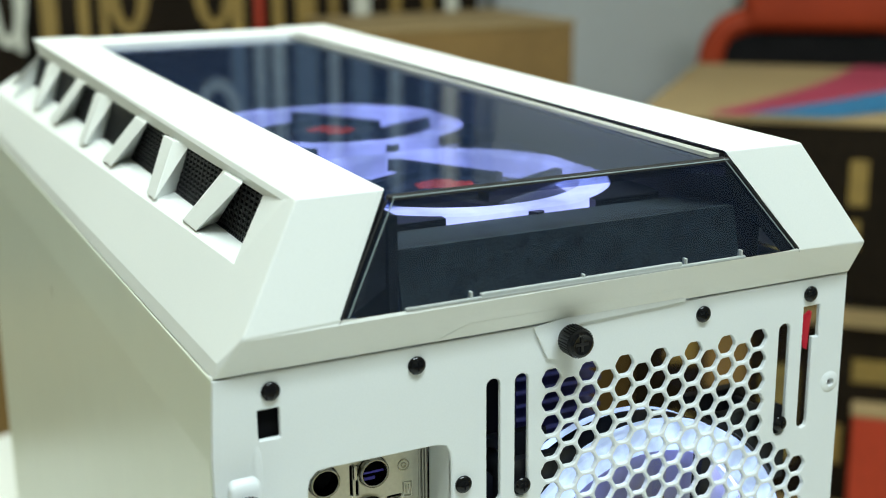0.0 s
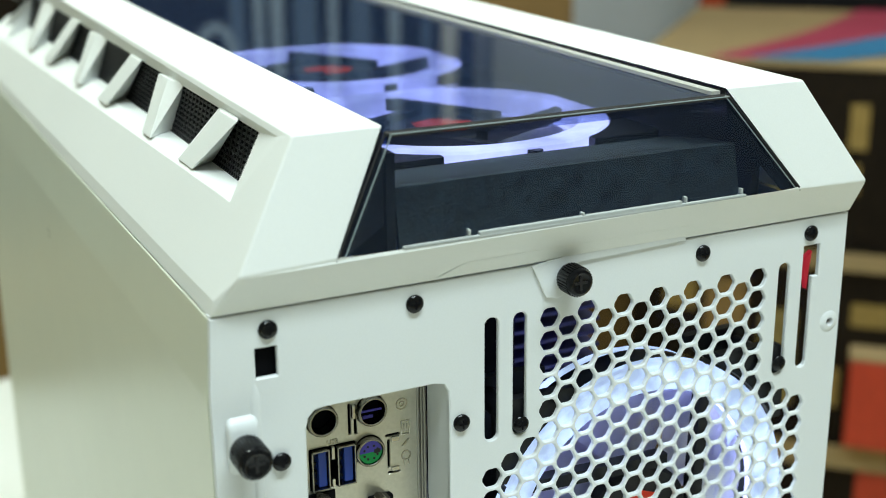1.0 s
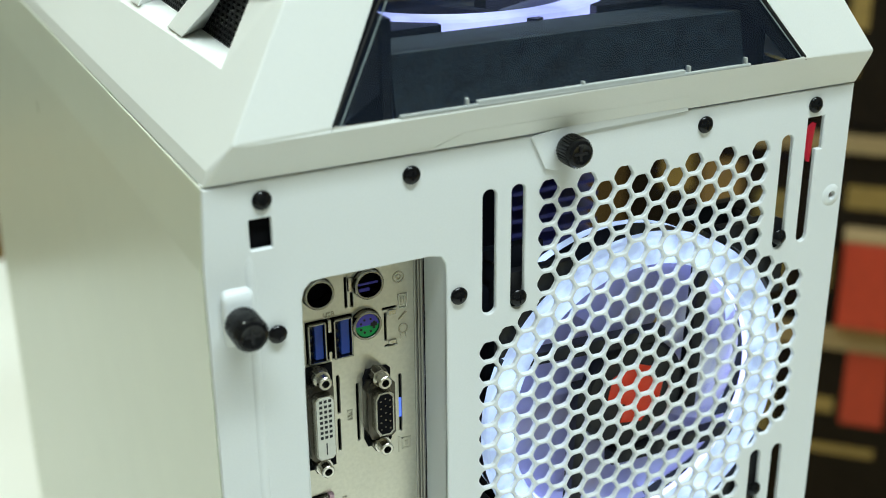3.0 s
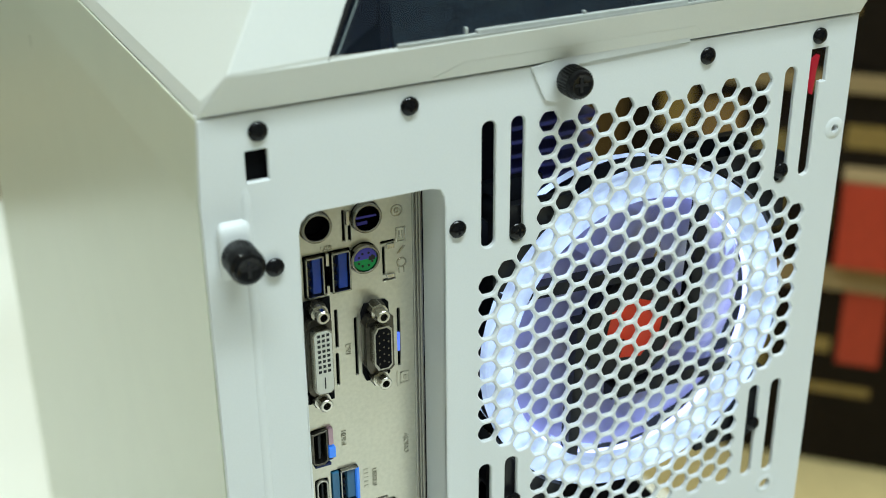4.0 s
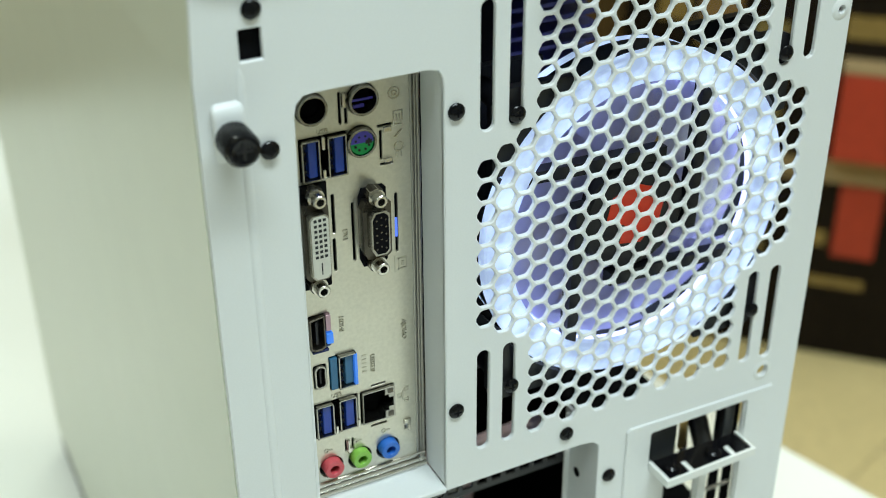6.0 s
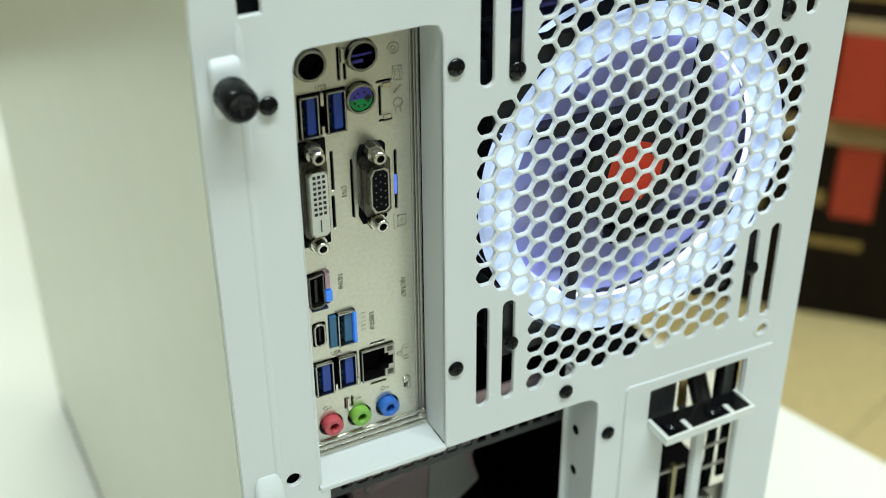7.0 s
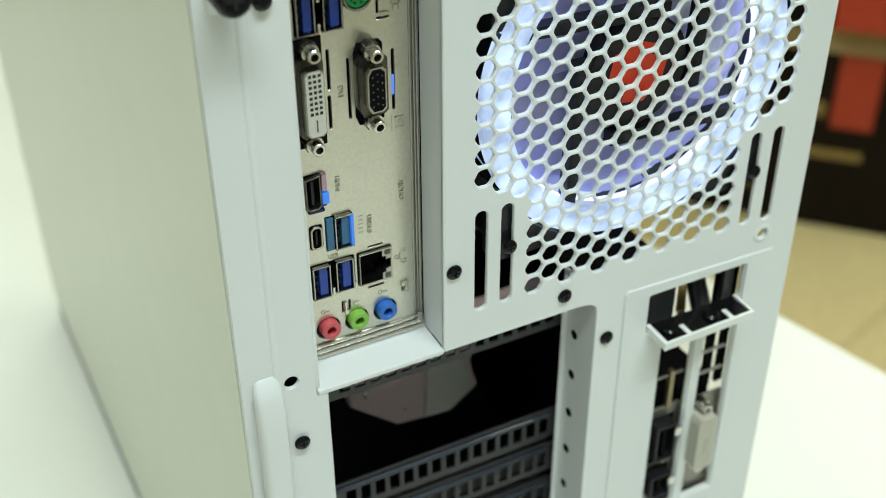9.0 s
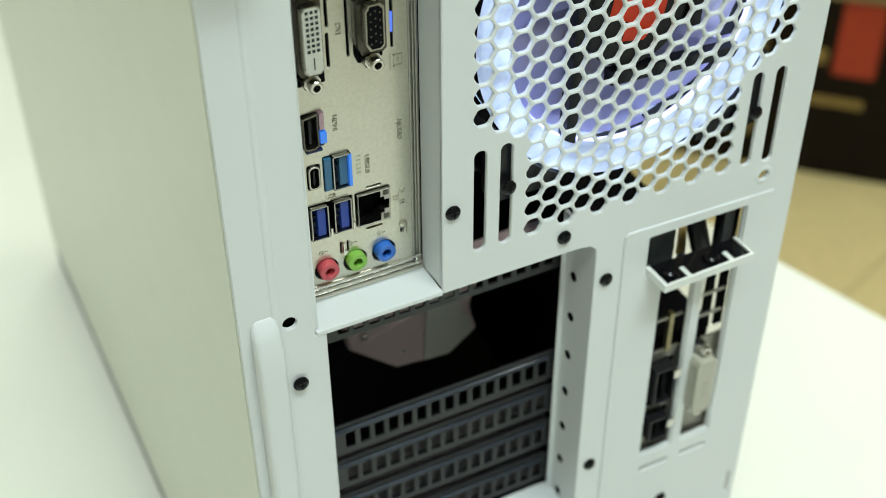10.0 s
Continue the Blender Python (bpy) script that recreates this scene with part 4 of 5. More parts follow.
tc = part("usb_c_socket", plate(rrect(33.8, 38.1, 370.6, 379.8, 1.7), [rrect(34.5, 37.4, 371.3, 379.1, 1.3)], YS - 1.0, YS + 6, 0.12), SHELL, ports, "small oval USB-C socket in steel")
part("tongue", boxes([(35.6, 36.3, YS - 0.4, YS + 5, 372.4, 378), (34.4, 37.5, YS + 3, YS + 5, 371.2, 379.2)], 0.15), BLACK_PLASTIC, tc)
# network socket
lan = part("network_socket", plate([(50.6, 349.9), (63.0, 349.9), (63.0, 363.3), (50.6, 363.3)], [[(51.0, 350.5), (59.2, 350.5), (59.2, 353.4), (60.6, 353.4), (60.6, 355.0), (62.4, 355.0), (62.4, 358.8), (60.6, 358.8), (60.6, 360.2), (59.2, 360.2), (59.2, 362.8), (51.0, 362.8)]], YS - 1.4, YS + 7, 0.15), SHELL, ports, "network socket with dark opening in a steel shell")
part("socket_floor", boxes([(50.8, 62.8, YS + 5.4, YS + 6.8, 350.2, 363)]), CAVITY, lan)
each_box("indicator", [(60.2, 62.2, YS - 1.7, YS - 1.3, 361.0, 362.6), (60.2, 62.2, YS - 1.7, YS - 1.3, 351.0, 352.8)], NICKEL_DARK, lan)
# audio jacks
for x, z, m, c in ((38.2, 335.7, PINK, "pink"), (49.0, 336.1, LIME, "lime green"), (60.1, 336.3, BLUE, "blue")):
    j = tube_part("audio_jack", x, z, YS - 3.0, YS + 2, 3.6, 1.7, m, ports, c + " plastic audio jack")
    part("bore", lathe(bmesh.new(), (x, YS + 1.5, z), (0, -1, 0), [(0, 1.85), (0.4, 1.85)], 16), BLACK_PLASTIC, j)


def stamped(text, x, z, size, turn, parent):
    cu = bpy.data.curves.new("stamped_text", "FONT")
    cu.body, cu.size, cu.extrude = text, size * MM, 0.0003
    cu.align_x = "CENTER"
    tmp = bpy.data.objects.new("stamped_text", cu)
    me = bpy.data.meshes.new_from_object(tmp)
    bpy.data.objects.remove(tmp)
    me.transform(Matrix.Translation(V(x, YS - 0.12, z)) @ pose(0, 0, 0, 90, 0, 0) @ pose(0, 0, 0, 0, 0, turn))
    me.materials.append(STAMPED)
    ob = new("stamped_text", me)
    ob.parent = parent
    return ob


stamped("DVI", 46.9, 427.6, 2.6, -90, shield)
stamped("HDMI", 43.9, 394.0, 2.4, -90, shield)
stamped("USB", 41.5, 364.9, 2.3, 0, shield)
stamped("USB", 41.9, 464.6, 2.3, 0, shield)
stamped("AJOHO", 66.9, 385.0, 2.5, -90, shield)
stamped("USB3.0", 54.6, 374.6, 2.5, -90, shield)
bm = bmesh.new()
for k in range(5):
    box(bm, 51.4, 53.0, YS - 0.2, YS + 0.1, 378.0 - k * 1.7, 379.0 - k * 1.7)
part("stamped_bar", bm, STAMPED, shield)
def outline(x0, x1, z0, z1, w=0.45):
    """A stamped rectangle, as four thin raised bars."""
    return [(x0, x0 + w, YS - 0.3, YS + 0.1, z0, z1), (x1 - w, x1, YS - 0.3, YS + 0.1, z0, z1), (x0 + w, x1 - w, YS - 0.3, YS + 0.1, z0, z0 + w), (x0 + w, x1 - w, YS - 0.3, YS + 0.1, z1 - w, z1)]


def symbol(bm):
    part("stamped_symbol", bm, STAMPED, shield, smooth=True)


# sound waves, keyboard, stroke, mouse, network tree, jack signs
for r in (1.0, 2.1):
    symbol(ring_y(bmesh.new(), 66.3, 473.4, YS - 0.3, YS + 0.1, r - 0.45, r, 20, 0.1))
symbol(boxes(outline(65.8, 69.2, 462.2, 467.4), 0.1))
symbol(boxes([(66.8, 67.2, YS - 0.3, YS + 0.1, 463.4, 466.2), (67.8, 68.2, YS - 0.3, YS + 0.1, 463.4, 466.2)], 0.1))
symbol(hull_poly(bmesh.new(), [(66.0, YS - 0.3, 458.4), (66.6, YS - 0.3, 458.2), (69.0, YS - 0.3, 460.6), (68.4, YS - 0.3, 460.8)], (0, 0.4, 0)))
symbol(ring_y(bmesh.new(), 67.6, 454.8, YS - 0.3, YS + 0.1, 1.3, 1.8, 20, 0.1))
symbol(boxes([(66.4, 66.8, YS - 0.3, YS + 0.1, 451.2, 453.0), (68.2, 68.6, YS - 0.3, YS + 0.1, 451.2, 453.0)], 0.1))
for x, z in ((65.4, 357.2), (68.0, 359.6), (68.0, 355.0)):
    symbol(boxes(outline(x - 0.9, x + 0.9, z - 0.9, z + 0.9, 0.35), 0.08))
symbol(boxes([(66.4, 66.8, YS - 0.3, YS + 0.1, 355, 359.6), (66.8, 67.1, YS - 0.3, YS + 0.1, 359.4, 359.8)], 0.08))
for x, z in ((36.4, 342.8), (47.6, 343.2), (58.6, 344.0)):
    symbol(ring_y(bmesh.new(), x, z, YS - 0.3, YS + 0.1, 0.5, 0.95, 16, 0.1))
    symbol(boxes([(x + 1.1, x + 2.4, YS - 0.3, YS + 0.1, z - 0.25, z + 0.25)], 0.08))
# bent tab beside the blue jack
symbol(boxes([(66.4, 69.2, YS - 1.2, YS, 344.4, 346.4), (68.0, 69.2, YS - 1.0, YS, 341.2, 344.4)], 0.2))
bm = bmesh.new()
for row in ((66.2, 66.7, 409.4, 413.8), (69.0, 69.5, 409.8, 413.4), (66.2, 69.5, 409.4, 409.9), (66.2, 69.5, 413.3, 413.8), (64.9, 65.4, 408.6, 414.6), (67.4, 68.4, 410.8, 412.4)):
    box(bm, row[0], row[1], YS - 0.25, YS + 0.1, row[2], row[3])
part("stamped_symbol", bm, STAMPED, shield)

# ---- expansion slot covers and what stands behind them ----
SLOT_STEEL = material("dark_slot_steel", (0.013, 0.014, 0.016), 0.42, vary=0.2)
SLOT_BACK = material("dull_grey_plate", (0.055, 0.048, 0.052), 0.6, blotch=30, vary=0.5)
RIDGE = material("polished_slot_ridge", (0.06, 0.07, 0.09), 0.25, metal=0.5)
for i, z in enumerate((312.0, 250.4, 230.2, 208.8, 187.0)):
    sc = root("slot_cover", 85, 24, z - 16, "dark grey perforated steel slot cover", "slot cover", "slot covers")
    hole_rows = [rrect(42.7 + 6.42 * k, 46.9 + 6.42 * k, z - 14.6, z - 6.4, 0.3, 1) for k in range(15)]
    part("strip", plate([(30.5, z - 17.6), (140.2, z - 17.6), (140.2, z - 1.2), (30.5, z - 1.2)], hole_rows, 23.0, 24.0, 0.2), SLOT_STEEL, sc)
    if i > 1:
        part("backing", boxes([(32, 139.5, 26.5, 27.5, z - 16, z - 2)]), SLOT_BACK, sc, "dull grey plate behind the holes")
    bm = bmesh.new()
    lathe(bm, (36, 22.6, z - 4.0), (1, 0, 0), [(0, 0.4), (1, 1.0), (100, 1.0), (101, 0.4)], 8)
    part("ridge", bm, RIDGE, sc, "worn blue-grey pressed ridge", smooth=True)
heat = root("board_heatsink", 75, 70, 240, "grey plate standing in as a heatsink, pink light painted on, seen through the open slots", "heatsink")
# plate colour carries pink from the red fan light, painted in
bm = bmesh.new()
hull_poly(bm, [(62, 74, 269), (64.5, 70, 241), (85.7, 67, 224.5), (112.3, 67, 221.7), (127.6, 69, 230.6), (122, 70, 246), (128, 72, 258), (162, 75, 260), (166, 76, 271)], (0, 6, 1))
bmesh.ops.bevel(bm, geom=list(bm.edges), offset=0.0015, segments=2, affect="EDGES", profile=0.5)
part("plate", bm, material("grey_metal_painted_pink_light", (0.62, 0.48, 0.50), 0.4, vary=0.03), heat)
# grey sheet laid over the plate's side where the pink light is missing
bm = bmesh.new()
hull_poly(bm, [(99, 66.2, 224.6), (111.6, 66.2, 223.6), (125.6, 68.2, 231.4), (119.5, 69.2, 246), (116, 71.4, 262), (104, 71.4, 262)], (0, 0.6, 0.1))
part("cover", bm, material("grey_metal_without_pink_light", (0.56, 0.56, 0.53), 0.35, vary=0.04), heat, "grey side of the plate, without the painted pink light")
for x, z in ((72, 247), (90, 231)):
    part("mount_screw", lathe(bmesh.new(), (x, 69.6, z), (0, -1, 0), [(0, 1.6), (0.8, 1.6), (1.2, 1.0)], 14), STEEL, heat, smooth=True)

GOLD_DULL = material("dull_brass", (0.34, 0.29, 0.17), 0.4, metal=0.8, vary=0.2)
# graphics card standing upright behind the two slots
card = root("graphics_card", 195, 140, 140, "graphics card standing upright behind the slot plate", "graphics card")
part("bracket", plate([(172, 186), (213.5, 186), (213.5, 246), (172, 246)], [rrect(175.6, 189, 197, 212, 0.6, 2), rrect(175.6, 189, 215, 242, 0.6, 2)], 3.4, 4.2, 0.15), material("bracket_steel", (0.26, 0.25, 0.22), 0.35, metal=0.8), card, "dull steel bracket with cut-outs")
# shroud blocks in the near-black hollow colour, so the slots stay dark
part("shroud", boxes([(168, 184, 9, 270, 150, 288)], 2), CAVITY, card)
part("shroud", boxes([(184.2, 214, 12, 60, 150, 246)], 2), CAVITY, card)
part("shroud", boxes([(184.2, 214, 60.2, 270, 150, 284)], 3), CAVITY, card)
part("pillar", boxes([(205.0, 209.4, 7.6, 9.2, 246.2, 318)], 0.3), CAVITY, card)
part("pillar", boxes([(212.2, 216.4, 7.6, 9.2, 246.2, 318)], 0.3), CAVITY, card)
each_box("grille_bar", [(196.2, 211.4, 3.0, 4.2, z, z + 1.3) for z in (258.6, 270.4, 282.2)] + [(174.2, 190.4, 3.0, 4.2, z, z + 1.3) for z in (246.6, 264.6)], DARK_METAL, card, 0.2)
part("grille_bar", boxes([(183.0, 185.2, 2.0, 4.6, 247, 268)], 0.3), GOLD_DULL, card, "dull brass contact strip")
for z0, z1, label in ((221, 241, "black display socket with nickel tab"), (198, 211, "black display socket")):
    sock = part("display_socket", plate(rrect(176.2, 186.6, z0, z1, 0.8, 2), [rrect(177.2, 185.6, z0 + 1, z1 - 1, 0.6, 2)], -2.6, 9, 0.2), BLACK_PLASTIC, card, label)
    part("core", boxes([(180.4, 182.4, -1.4, 9, z0 + 2.5, z1 - 2.5), (177.0, 185.8, 5, 9, z0 + 0.8, z1 - 0.8)], 0.2), CAVITY, sock)
    part("tab", boxes([(185.0, 188.6, -3.4, -2.6, z1 - 6.5, z1 - 2.0)], 0.3), STEEL, sock, "bright nickel tab")
bm = bmesh.new()
hull_poly(bm, [(x, -7.5, z) for x, z in d_loop(194.4, 204.2, 211.6, 242.2, 3.2)], (0, 10.5, 0))
bmesh.ops.bevel(bm, geom=list(bm.edges), offset=0.0006, segments=2, affect="EDGES", profile=0.5)
cap = part("dust_cap", bm, CREAM, card, "cream plastic dust cap on a video socket")
part("cap_relief", boxes([(198.4, 199.0, -7.7, -7.3, 221, 231), (200.0, 200.6, -7.7, -7.3, 222, 230)], 0.1), CREAM, cap)
for z in (244.8, 209.4):
    part("jack_screw", lathe(bmesh.new(), (200.0, 3, z), (0, -1, 0), [(0, 2.9), (5, 2.9), (5, 2.3), (8, 2.3), (8, 1.2), (6.4, 1.1)], 12), STEEL, card)
for x in (178, 198):
    part("bracket_screw", lathe(bmesh.new(), (x - 5.5, -6.2, 300.0), (0, 0, 1), [(0, 3.4), (1.4, 3.4), (2.2, 2.4), (2.2, 1.0)], 18), BLACK_SCREW, card, smooth=True)
each_box("bracket_foot", [(167, 180.6, 3, 6, 296, 318), (205.5, 210.6, 4, 7, 296, 318)], BLACK_STEEL, card, 0.4)
part("contact_strip", boxes([(181.8, 185.4, 2.5, 3.4, 300, 315)], 0.2), GOLD, card)
bm = bmesh.new()
lathe(bm, (187.5, 6, 290), (0.02, 0.1, 1), [(0, 1.6), (30, 1.6)], 14)
lathe(bm, (201, 10, 290), (-0.2, 0.2, 1), [(0, 4.2), (30, 4.2)], 14)
part("cable", bm, BLACK_PLASTIC, card, smooth=True)

# motherboard and cooler inside, dim behind the grille
PCB = material("black_circuit_board", (0.012, 0.013, 0.016), 0.4, grain=300, vary=0.4)
board = root("motherboard", 20, 140, 190, "black motherboard on the inner wall", "motherboard")
part("circuit_board", boxes([(18, 20, 26, 266, 192, 488)]), PCB, board)
part("heatsink", boxes([(20, 52, 30, 62, 330, 480)], 2), BLACK_STEEL, board)
part("heatsink", boxes([(20, 45, 70, 230, 455, 486)], 2), BLACK_STEEL, board)
cooler = root("cpu_cooler", 90, 150, 330, "black tower cooler on the motherboard", "cooler")
# the fins' navy stands in for blue light falling inside the case
FIN = material("cooler_fin_painted_blue_light", (0.05, 0.055, 0.24), 0.4)
for k in range(24):
    wide = 197 if k > 13 else 160
    part("fin", boxes([(40, wide, 100, 158, 338 + 6 * k, 339.6 + 6 * k)]), FIN, cooler)
# black block added to keep the view through the hexes dark
part("cooler_dark_block", boxes([(36, 150, 90, 96, 334, 474)], 1), CAVITY, cooler)
part("fin_edge", boxes([(36, 40, 98, 160, 334, 472)], 1), BLACK_PLASTIC, cooler)
part("lit_stripe", boxes([(60, 150, 97.0, 98.4, 470.5, 473)]), material("blue_cooler_light", (0.1, 0.15, 0.6), 0.4, emit=0.5, emit_colour=(0.2, 0.25, 1.0)), cooler, "blue light strip")

# ---- the rest of the room: cartons, chair, shelf goods ----
KRAFT = material("brown_kraft_card", (0.25, 0.155, 0.055), 0.8, grain=90, blotch=6, vary=0.14)
KRAFT_LIGHT = material("light_kraft_card", (0.33, 0.24, 0.12), 0.8, grain=90, blotch=6, vary=0.12)
BLACK_CARD = material("black_printed_card", (0.012, 0.008, 0.005), 0.7, grain=60, blotch=5, vary=0.3, spec=0.12)
GOLD_PRINT = material("gold_print", (0.28, 0.19, 0.055), 0.5, grain=60, blotch=8, vary=0.2)
OLIVE_PRINT = material("olive_print", (0.22, 0.17, 0.06), 0.7, grain=60, blotch=9, vary=0.3)
RED_CARD = material("red_printed_card", (0.42, 0.04, 0.018), 0.5, grain=60, blotch=5, vary=0.15)
PINK_PRINT = material("pink_print", (0.36, 0.04, 0.09), 0.6, grain=60, blotch=5, vary=0.1)
BLUE_PRINT = material("blue_print", (0.025, 0.17, 0.36), 0.6, grain=60, blotch=5, vary=0.1)
WHITE_PRINT = material("pale_print", (0.62, 0.64, 0.60), 0.6, vary=0.05)
ORANGE_FABRIC = material("orange_red_fabric", (0.46, 0.05, 0.012), 0.65, grain=200, blotch=5, vary=0.15, bump=0.3)
BLACK_FABRIC = material("black_mesh_fabric", (0.012, 0.012, 0.014), 0.8, grain=200, vary=0.3, bump=0.3, spec=0.1)


def carton(name, w, d, h, mat, label, group, top=None):
    """A carton with its front face in the plane y = 0, base at z = 0, in mm."""
    c = root(name, w / 2, d / 2, 0, label, "carton", group)
    b = part("body", boxes([(0, w, 0, d, 0, h)], 4), mat, c)
    if top:
        part("lid", boxes([(-3, w + 3, -3, d + 3, h - 7, h + 3)], 3), top, c)
    part("tape", boxes([(w / 2 - 25, w / 2 + 25, -1.0, d + 1, h + 0.2, h + 3.6)]), KRAFT_LIGHT, b)
    return c


def place(ob, x, y, z, turn):
    ob.matrix_basis = Matrix.Translation((x, y, z)) @ pose(0, 0, 0, 0, 0, turn) @ Matrix.Translation(ob.location)
    return ob


def flat_shape(parent, name, mat, loop, y=-1.2):
    bm = bmesh.new()
    hull_poly(bm, [(x, y, z) for x, z in loop], (0, 1.4, 0))
    return part(name, bm, mat, parent)


def top_shape(parent, name, mat, loop, z):
    bm = bmesh.new()
    hull_poly(bm, [(x, y, z) for x, y in loop], (0, 0, 1.2))
    return part(name, bm, mat, parent)


# stack of printed cartons beyond the table, turned about 45 degrees
def stack(px, py, turn):
    z = FLOOR_Z
    w, d = 900, 720
    for i, (h, strip) in enumerate(((413, 46), (345, 34), (302, 0))):
        top = i == 2
        c = carton("printed_carton", w, d, h, BLACK_CARD, "kraft-topped carton with pink and blue swooshes, on a stack" if top else "black printed carton with gold bars and red end", "stacked cartons", KRAFT_LIGHT if top else None)
        if strip:
            flat_shape(c, "flap", KRAFT_LIGHT, [(2, h - strip), (w - 2, h - strip), (w - 2, h - 3), (2, h - 3)], -16)
        if i == 0:
            flat_shape(c, "red_print", RED_CARD, [(405, 215), (478, 215), (478, 364), (405, 364)])
            flat_shape(c, "gold_print", GOLD_PRINT, [(345, 235), (392, 232), (392, 262), (345, 262)])
            flat_shape(c, "gold_print", GOLD_PRINT, [(350, 150), (470, 150), (470, 168), (350, 168)])
        elif i == 1:
            r = part("red_box", boxes([(378, 700, -60, -2, 14, 172)], 3), RED_CARD, c, "red box with pale lid against the carton")
            part("red_box_lid", boxes([(376, 702, -61, -2, 172, 178)], 1), KRAFT_LIGHT, r)
            flat_shape(c, "gold_print", GOLD_PRINT, [(330, 60), (362, 60), (362, 130), (330, 130)])
            flat_shape(c, "gold_print", GOLD_PRINT, [(372, 210), (470, 210), (470, 250), (372, 250)])
        else:
            flat_shape(c, "gold_print", GOLD_PRINT, [(345, 165), (374, 165), (374, 240), (345, 240)])
            flat_shape(c, "gold_print", GOLD_PRINT, [(352, 90), (366, 90), (366, 140), (352, 140)])
            flat_shape(c, "red_print", RED_CARD, [(425, 20), (470, 20), (470, 270), (425, 270)])
            flat_shape(c, "pale_print", KRAFT, [(30, 40), (300, 40), (300, 52), (30, 52)])
            for nm, m, o, wd, lean, grow, up in (("pink_swoosh", PINK_PRINT, 115, 65, 24, 20, 4.0), ("blue_swoosh", BLUE_PRINT, 180, 130, 44, 16, 5.4)):
                l0 = [(o + 30 * math.sin(k / 9 * math.pi) + lean * k, k / 9 * d) for k in range(10)]
                l1 = [(o + wd + 46 * math.sin(k / 9 * math.pi) + (lean + grow) * k, k / 9 * d) for k in range(10)]
                top_shape(c, nm, m, l0 + l1[::-1], h + up)
            top_shape(c, "dark_print", KRAFT, [(560, 60), (820, 40), (840, 260), (640, 330)], h + 6.8)
        # olive, brown and gold patches added near the corner, brightening the view through the grille
        for x, zz, sx, sz, m in ((20, 0.12, 90, 0.22, OLIVE_PRINT), (130, 0.5, 70, 0.3, KRAFT), (225, 0.16, 60, 0.5, OLIVE_PRINT), (60, 0.62, 55, 0.26, GOLD_PRINT)):
            flat_shape(c, "added_print", m, [(x, h * zz), (x + sx, h * zz), (x + sx, h * (zz + sz)), (x, h * (zz + sz))])
        place(c, px, py, z, turn)
        z += (h + 2) / 1000


stack(1.144, 1.426, -45)

# big kraft carton and the black cartons with gold rings farther back
big = carton("kraft_carton", 480, 420, 420, KRAFT, "large plain brown kraft carton", "cartons at the back", KRAFT_LIGHT)
place(big, 0.86, 1.98, 0.0, -4)
under = carton("kraft_carton", 700, 520, 750, KRAFT, "large plain brown kraft carton under another", "cartons at the back")
place(under, 0.80, 1.95, FLOOR_Z, -8)


def ring_loop(parent, x, z, rx, rz, t, mat):
    bm = bmesh.new()
    n = 28
    rows = []
    for r0, y in ((0, -1.4), (t, -1.4), (t, 0.2), (0, 0.2)):
        rows.append([bm.verts.new(V(x + (rx - r0) * math.cos(k * math.tau / n), y, z + (rz - r0) * math.sin(k * math.tau / n))) for k in range(n)])
    for a, b in zip(rows, rows[1:] + rows[:1]):
        for k in range(n):
            bm.faces.new([a[k], a[(k + 1) % n], b[(k + 1) % n], b[k]])
    part("ring_print", bm, mat, parent)


def ringed(px, py, z, turn, w, h, marks):
    c = carton("printed_carton", w, 420, h, BLACK_CARD, "black carton printed with gold rings and bars", "cartons at the back")
    for kind, x, zz, sx, sz, m in marks:
        if kind == "o":
            ring_loop(c, x, zz, sx, sz, 22, m)
        else:
            flat_shape(c, "bar_print", m, [(x - sx, zz - sz), (x + sx, zz - sz), (x + sx, zz + sz), (x - sx, zz + sz)])
    place(c, px, py, z, turn)


# made-up print colours for the bluish streaks mirrored in the top glass
PALE_REFLECTION = material("pale_blue_reflection_print", (0.34, 0.42, 0.52), 0.6, vary=0.1)
SLATE_REFLECTION = material("slate_blue_reflection_print", (0.10, 0.15, 0.24), 0.6, vary=0.15)
G_, W_, R_ = GOLD_PRINT, WHITE_PRINT, RED_CARD
COLUMNS = (
    (-0.33, 620, [("o", 590, 560, 40, 120, W_), ("b", 612, 560, 7, 130, W_), ("o", 470, 540, 60, 130, W_), ("b", 300, 560, 20, 130, G_)]),
    (0.31, 480, [("b", 30, 560, 16, 140, G_), ("b", 98, 560, 10, 140, G_), ("b", 140, 570, 8, 130, G_), ("o", 190, 560, 44, 105, G_), ("o", 370, 560, 46, 105, G_), ("b", 420, 560, 14, 140, G_), ("b", 468, 560, 9, 140, R_)]),
    (0.80, 510, [("b", 20, 560, 12, 140, G_), ("b", 85, 560, 22, 140, G_), ("b", 150, 560, 9, 140, G_), ("b", 216, 560, 20, 140, W_), ("b", 300, 560, 12, 140, G_), ("b", 380, 560, 9, 140, G_), ("b", 440, 560, 16, 140, W_)]),
)
for x, w, marks in COLUMNS:
    ringed(x, 2.32, -0.05, 0, w, 700, marks)
    # upper row added for its reflection in the glass, itself out of view
    ringed(x, 2.32, 0.654, 0, w, 700, [(k, mx, mz - 210, sx * 1.2, 320 if k == "b" else sz, SLATE_REFLECTION if i % 2 else m if m is W_ else PALE_REFLECTION) for i, (k, mx, mz, sx, sz, m) in enumerate(marks)])
    under = carton("kraft_carton", w, 420, 696, KRAFT, "plain brown kraft carton under printed cartons", "cartons at the back")
    place(under, x, 2.32, FLOOR_Z, 0)
# kraft carton on the floor past the far end of the table
low = carton("kraft_carton", 700, 420, 690, KRAFT_LIGHT, "plain light kraft carton past the table's end", "cartons at the back")
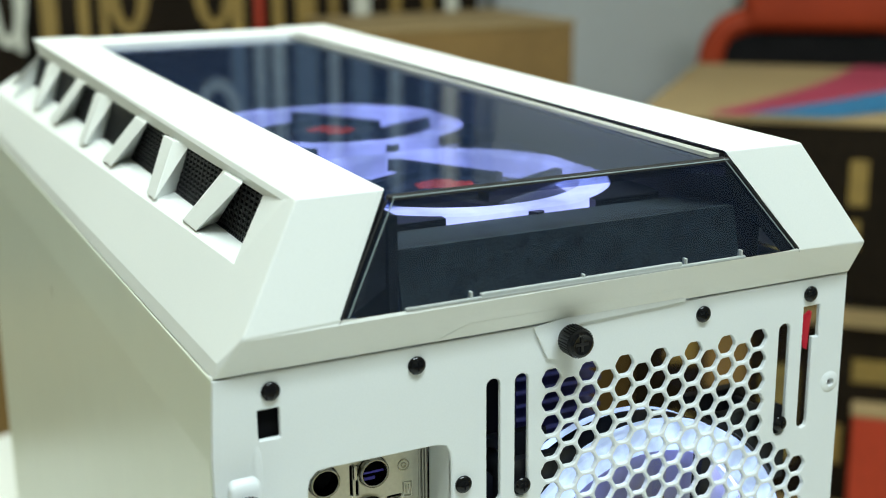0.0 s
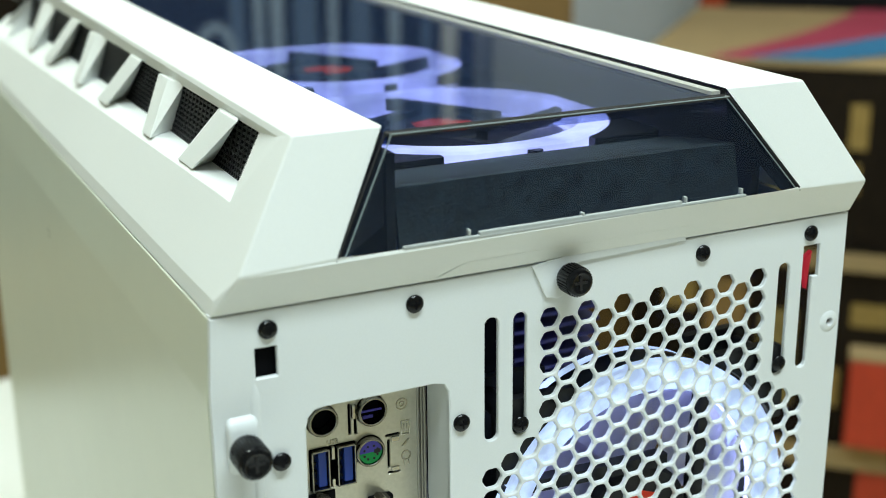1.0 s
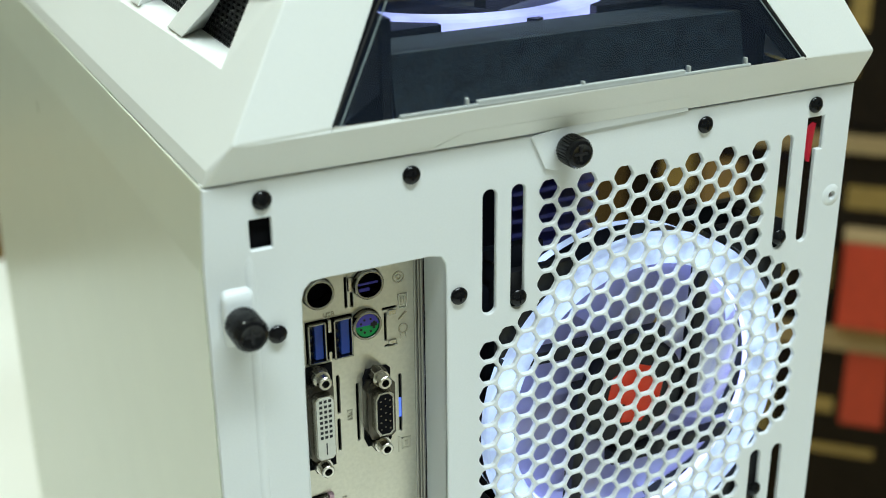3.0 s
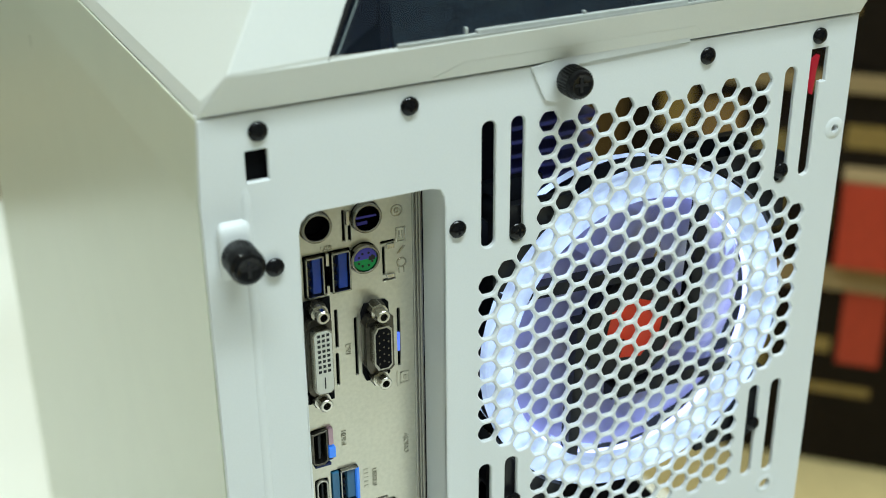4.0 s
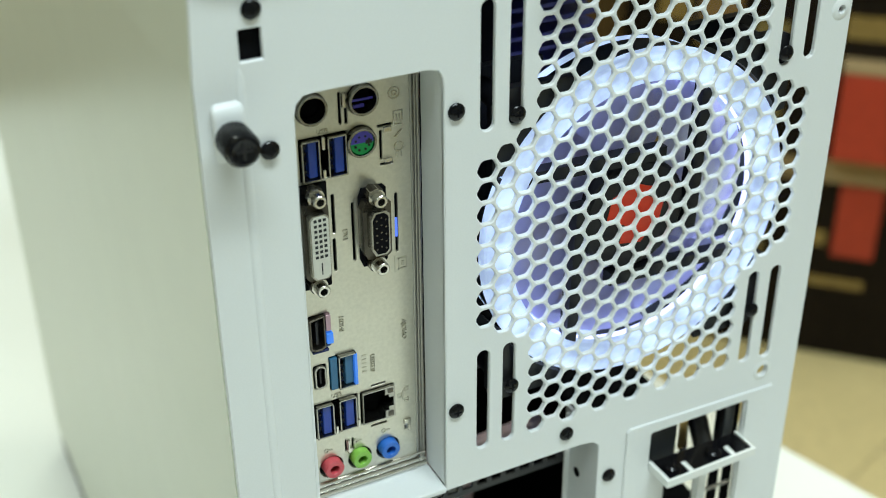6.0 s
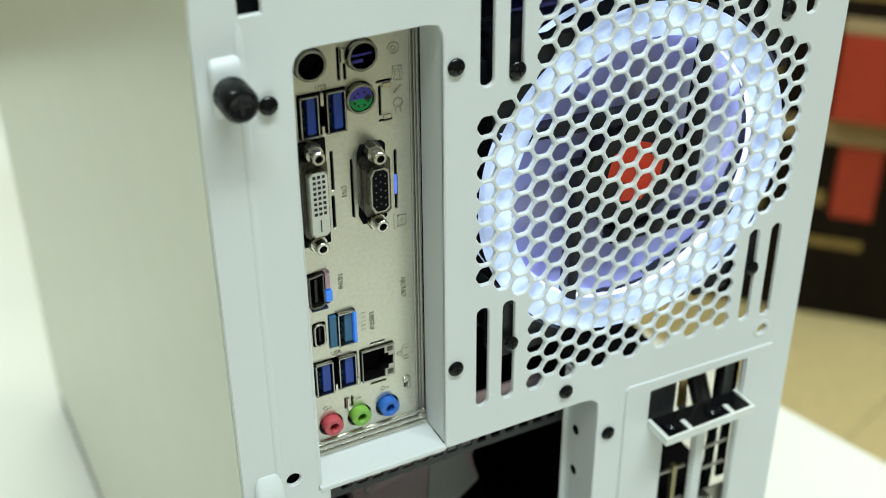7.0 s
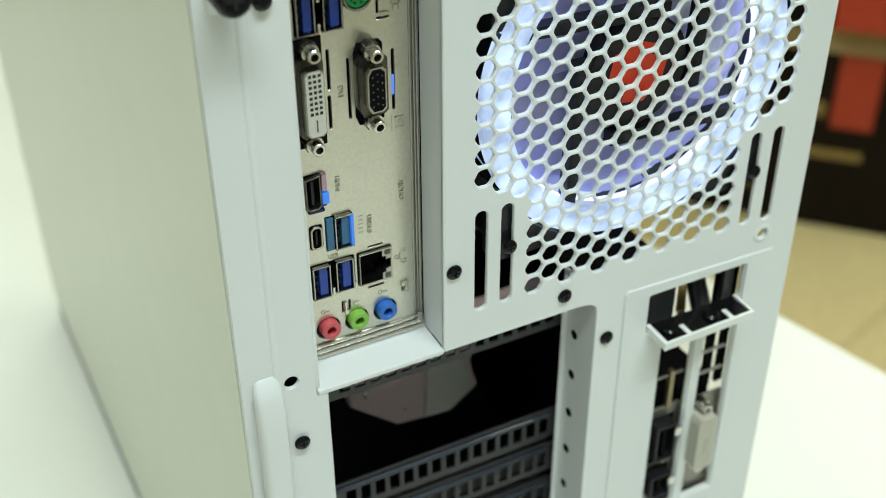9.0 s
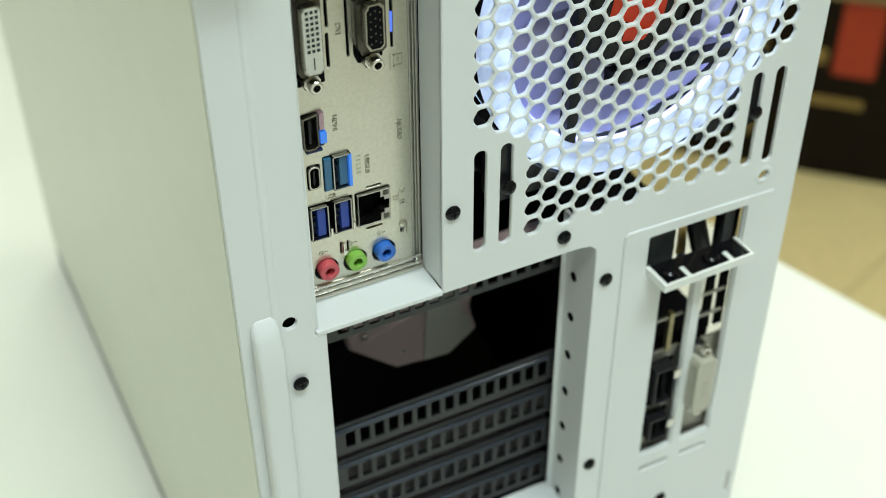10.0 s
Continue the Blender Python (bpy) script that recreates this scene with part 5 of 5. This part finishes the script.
place(low, -0.72, 1.62, FLOOR_Z, 12)

# grey pillar
slab("wall_pillar", 1.52, 2.3, 2.62, 3.4, FLOOR_Z, 2.0, WALL_GREY, "plain grey painted pillar", "pillar")


# orange office chair with a black mesh back
def office_chair(px, py, turn):
    c = root("office_chair", 0, 0, 0, "orange-red office chair with black mesh back", "chair")
    bm = bmesh.new()
    box(bm, -250, 250, -230, 230, 430, 510, bevel=35, seg=4)
    part("seat", bm, ORANGE_FABRIC, c, smooth=True)
    bm = bmesh.new()
    n = 40
    for a in range(n):
        a0, a1 = a * math.tau / n, (a + 1) * math.tau / n

        def sq(t):
            s, k = math.sin(t), math.cos(t)
            return (270 * math.copysign(abs(k) ** 0.35, k), 235, 812 + 310 * math.copysign(abs(s) ** 0.35, s))
        d = Vector(sq(a1)) - Vector(sq(a0))
        lathe(bm, sq(a0), d, [(0, 34), (d.length * 1.15, 34)], 10)
    part("back_frame", bm, ORANGE_FABRIC, c, smooth=True)
    part("back_mesh", boxes([(-255, 255, 228, 242, 512, 1112)], 4), BLACK_FABRIC, c)
    bm = bmesh.new()
    box(bm, -190, 190, 190, 270, 1090, 1300, bevel=38, seg=4)
    part("headrest", bm, ORANGE_FABRIC, c, smooth=True)
    part("column", lathe(bmesh.new(), (0, 0, 80), (0, 0, 1), [(0, 30), (360, 25)], 16), BLACK_PLASTIC, c, smooth=True)
    for k in range(5):
        a = math.tau * k / 5
        bm = bmesh.new()
        lathe(bm, (0, 0, 95), (math.cos(a), math.sin(a), -0.12), [(0, 28), (300, 18)], 10)
        part("foot", bm, BLACK_PLASTIC, c, smooth=True)
        part("castor", lathe(bmesh.new(), (300 * math.cos(a), 300 * math.sin(a) - 12, 28), (0, 1, 0), [(0, 26), (4, 28), (20, 28), (24, 26)], 16), BLACK_PLASTIC, c, smooth=True)
    c.matrix_basis = Matrix.Translation((px, py, FLOOR_Z)) @ pose(0, 0, 0, 0, 0, turn)


office_chair(2.05, 1.98, -40)

# ---- floor tiles ----
tile_bm = boxes([(-199, 199, -199, 199, -4, 0)], 1.5)
tile_me = bpy.data.meshes.new("tile")
tile_bm.to_mesh(tile_me)
tile_bm.free()
tile_me.materials.append(TILE)
floor_ob = bpy.data.objects["floor"]
for i in range(10):
    for j in range(10):
        t = new("tile", tile_me)
        t.parent = floor_ob
        t.matrix_basis = pose(0.3 + 0.4 * i * 0.94 + 0.4 * j * -0.34, -1.0 + 0.4 * i * 0.34 + 0.4 * j * 0.94, FLOOR_Z, 0, 0, 19.9)
# the rest of the floor, farther from the table
rest = bmesh.new()
for i in range(-14, 20):
    for j in range(-14, 20):
        x, y = 0.3 + 0.4 * i * 0.94 - 0.4 * j * 0.34, -1.0 + 0.4 * i * 0.34 + 0.4 * j * 0.94
        if (0 <= i < 10 and 0 <= j < 10) or not (-3.05 < x < 4.05 and -3.05 < y < 4.45):
            continue
        one = bmesh.new()
        box(one, -199, 199, -199, 199, -4, 0)
        one.transform(pose(x, y, FLOOR_Z, 0, 0, 19.9))
        me = bpy.data.meshes.new("tile_piece")
        one.to_mesh(me)
        one.free()
        rest.from_mesh(me)
        bpy.data.meshes.remove(me)
rest_ob = part("tiles", rest, TILE, floor_ob, "more beige floor tiles")
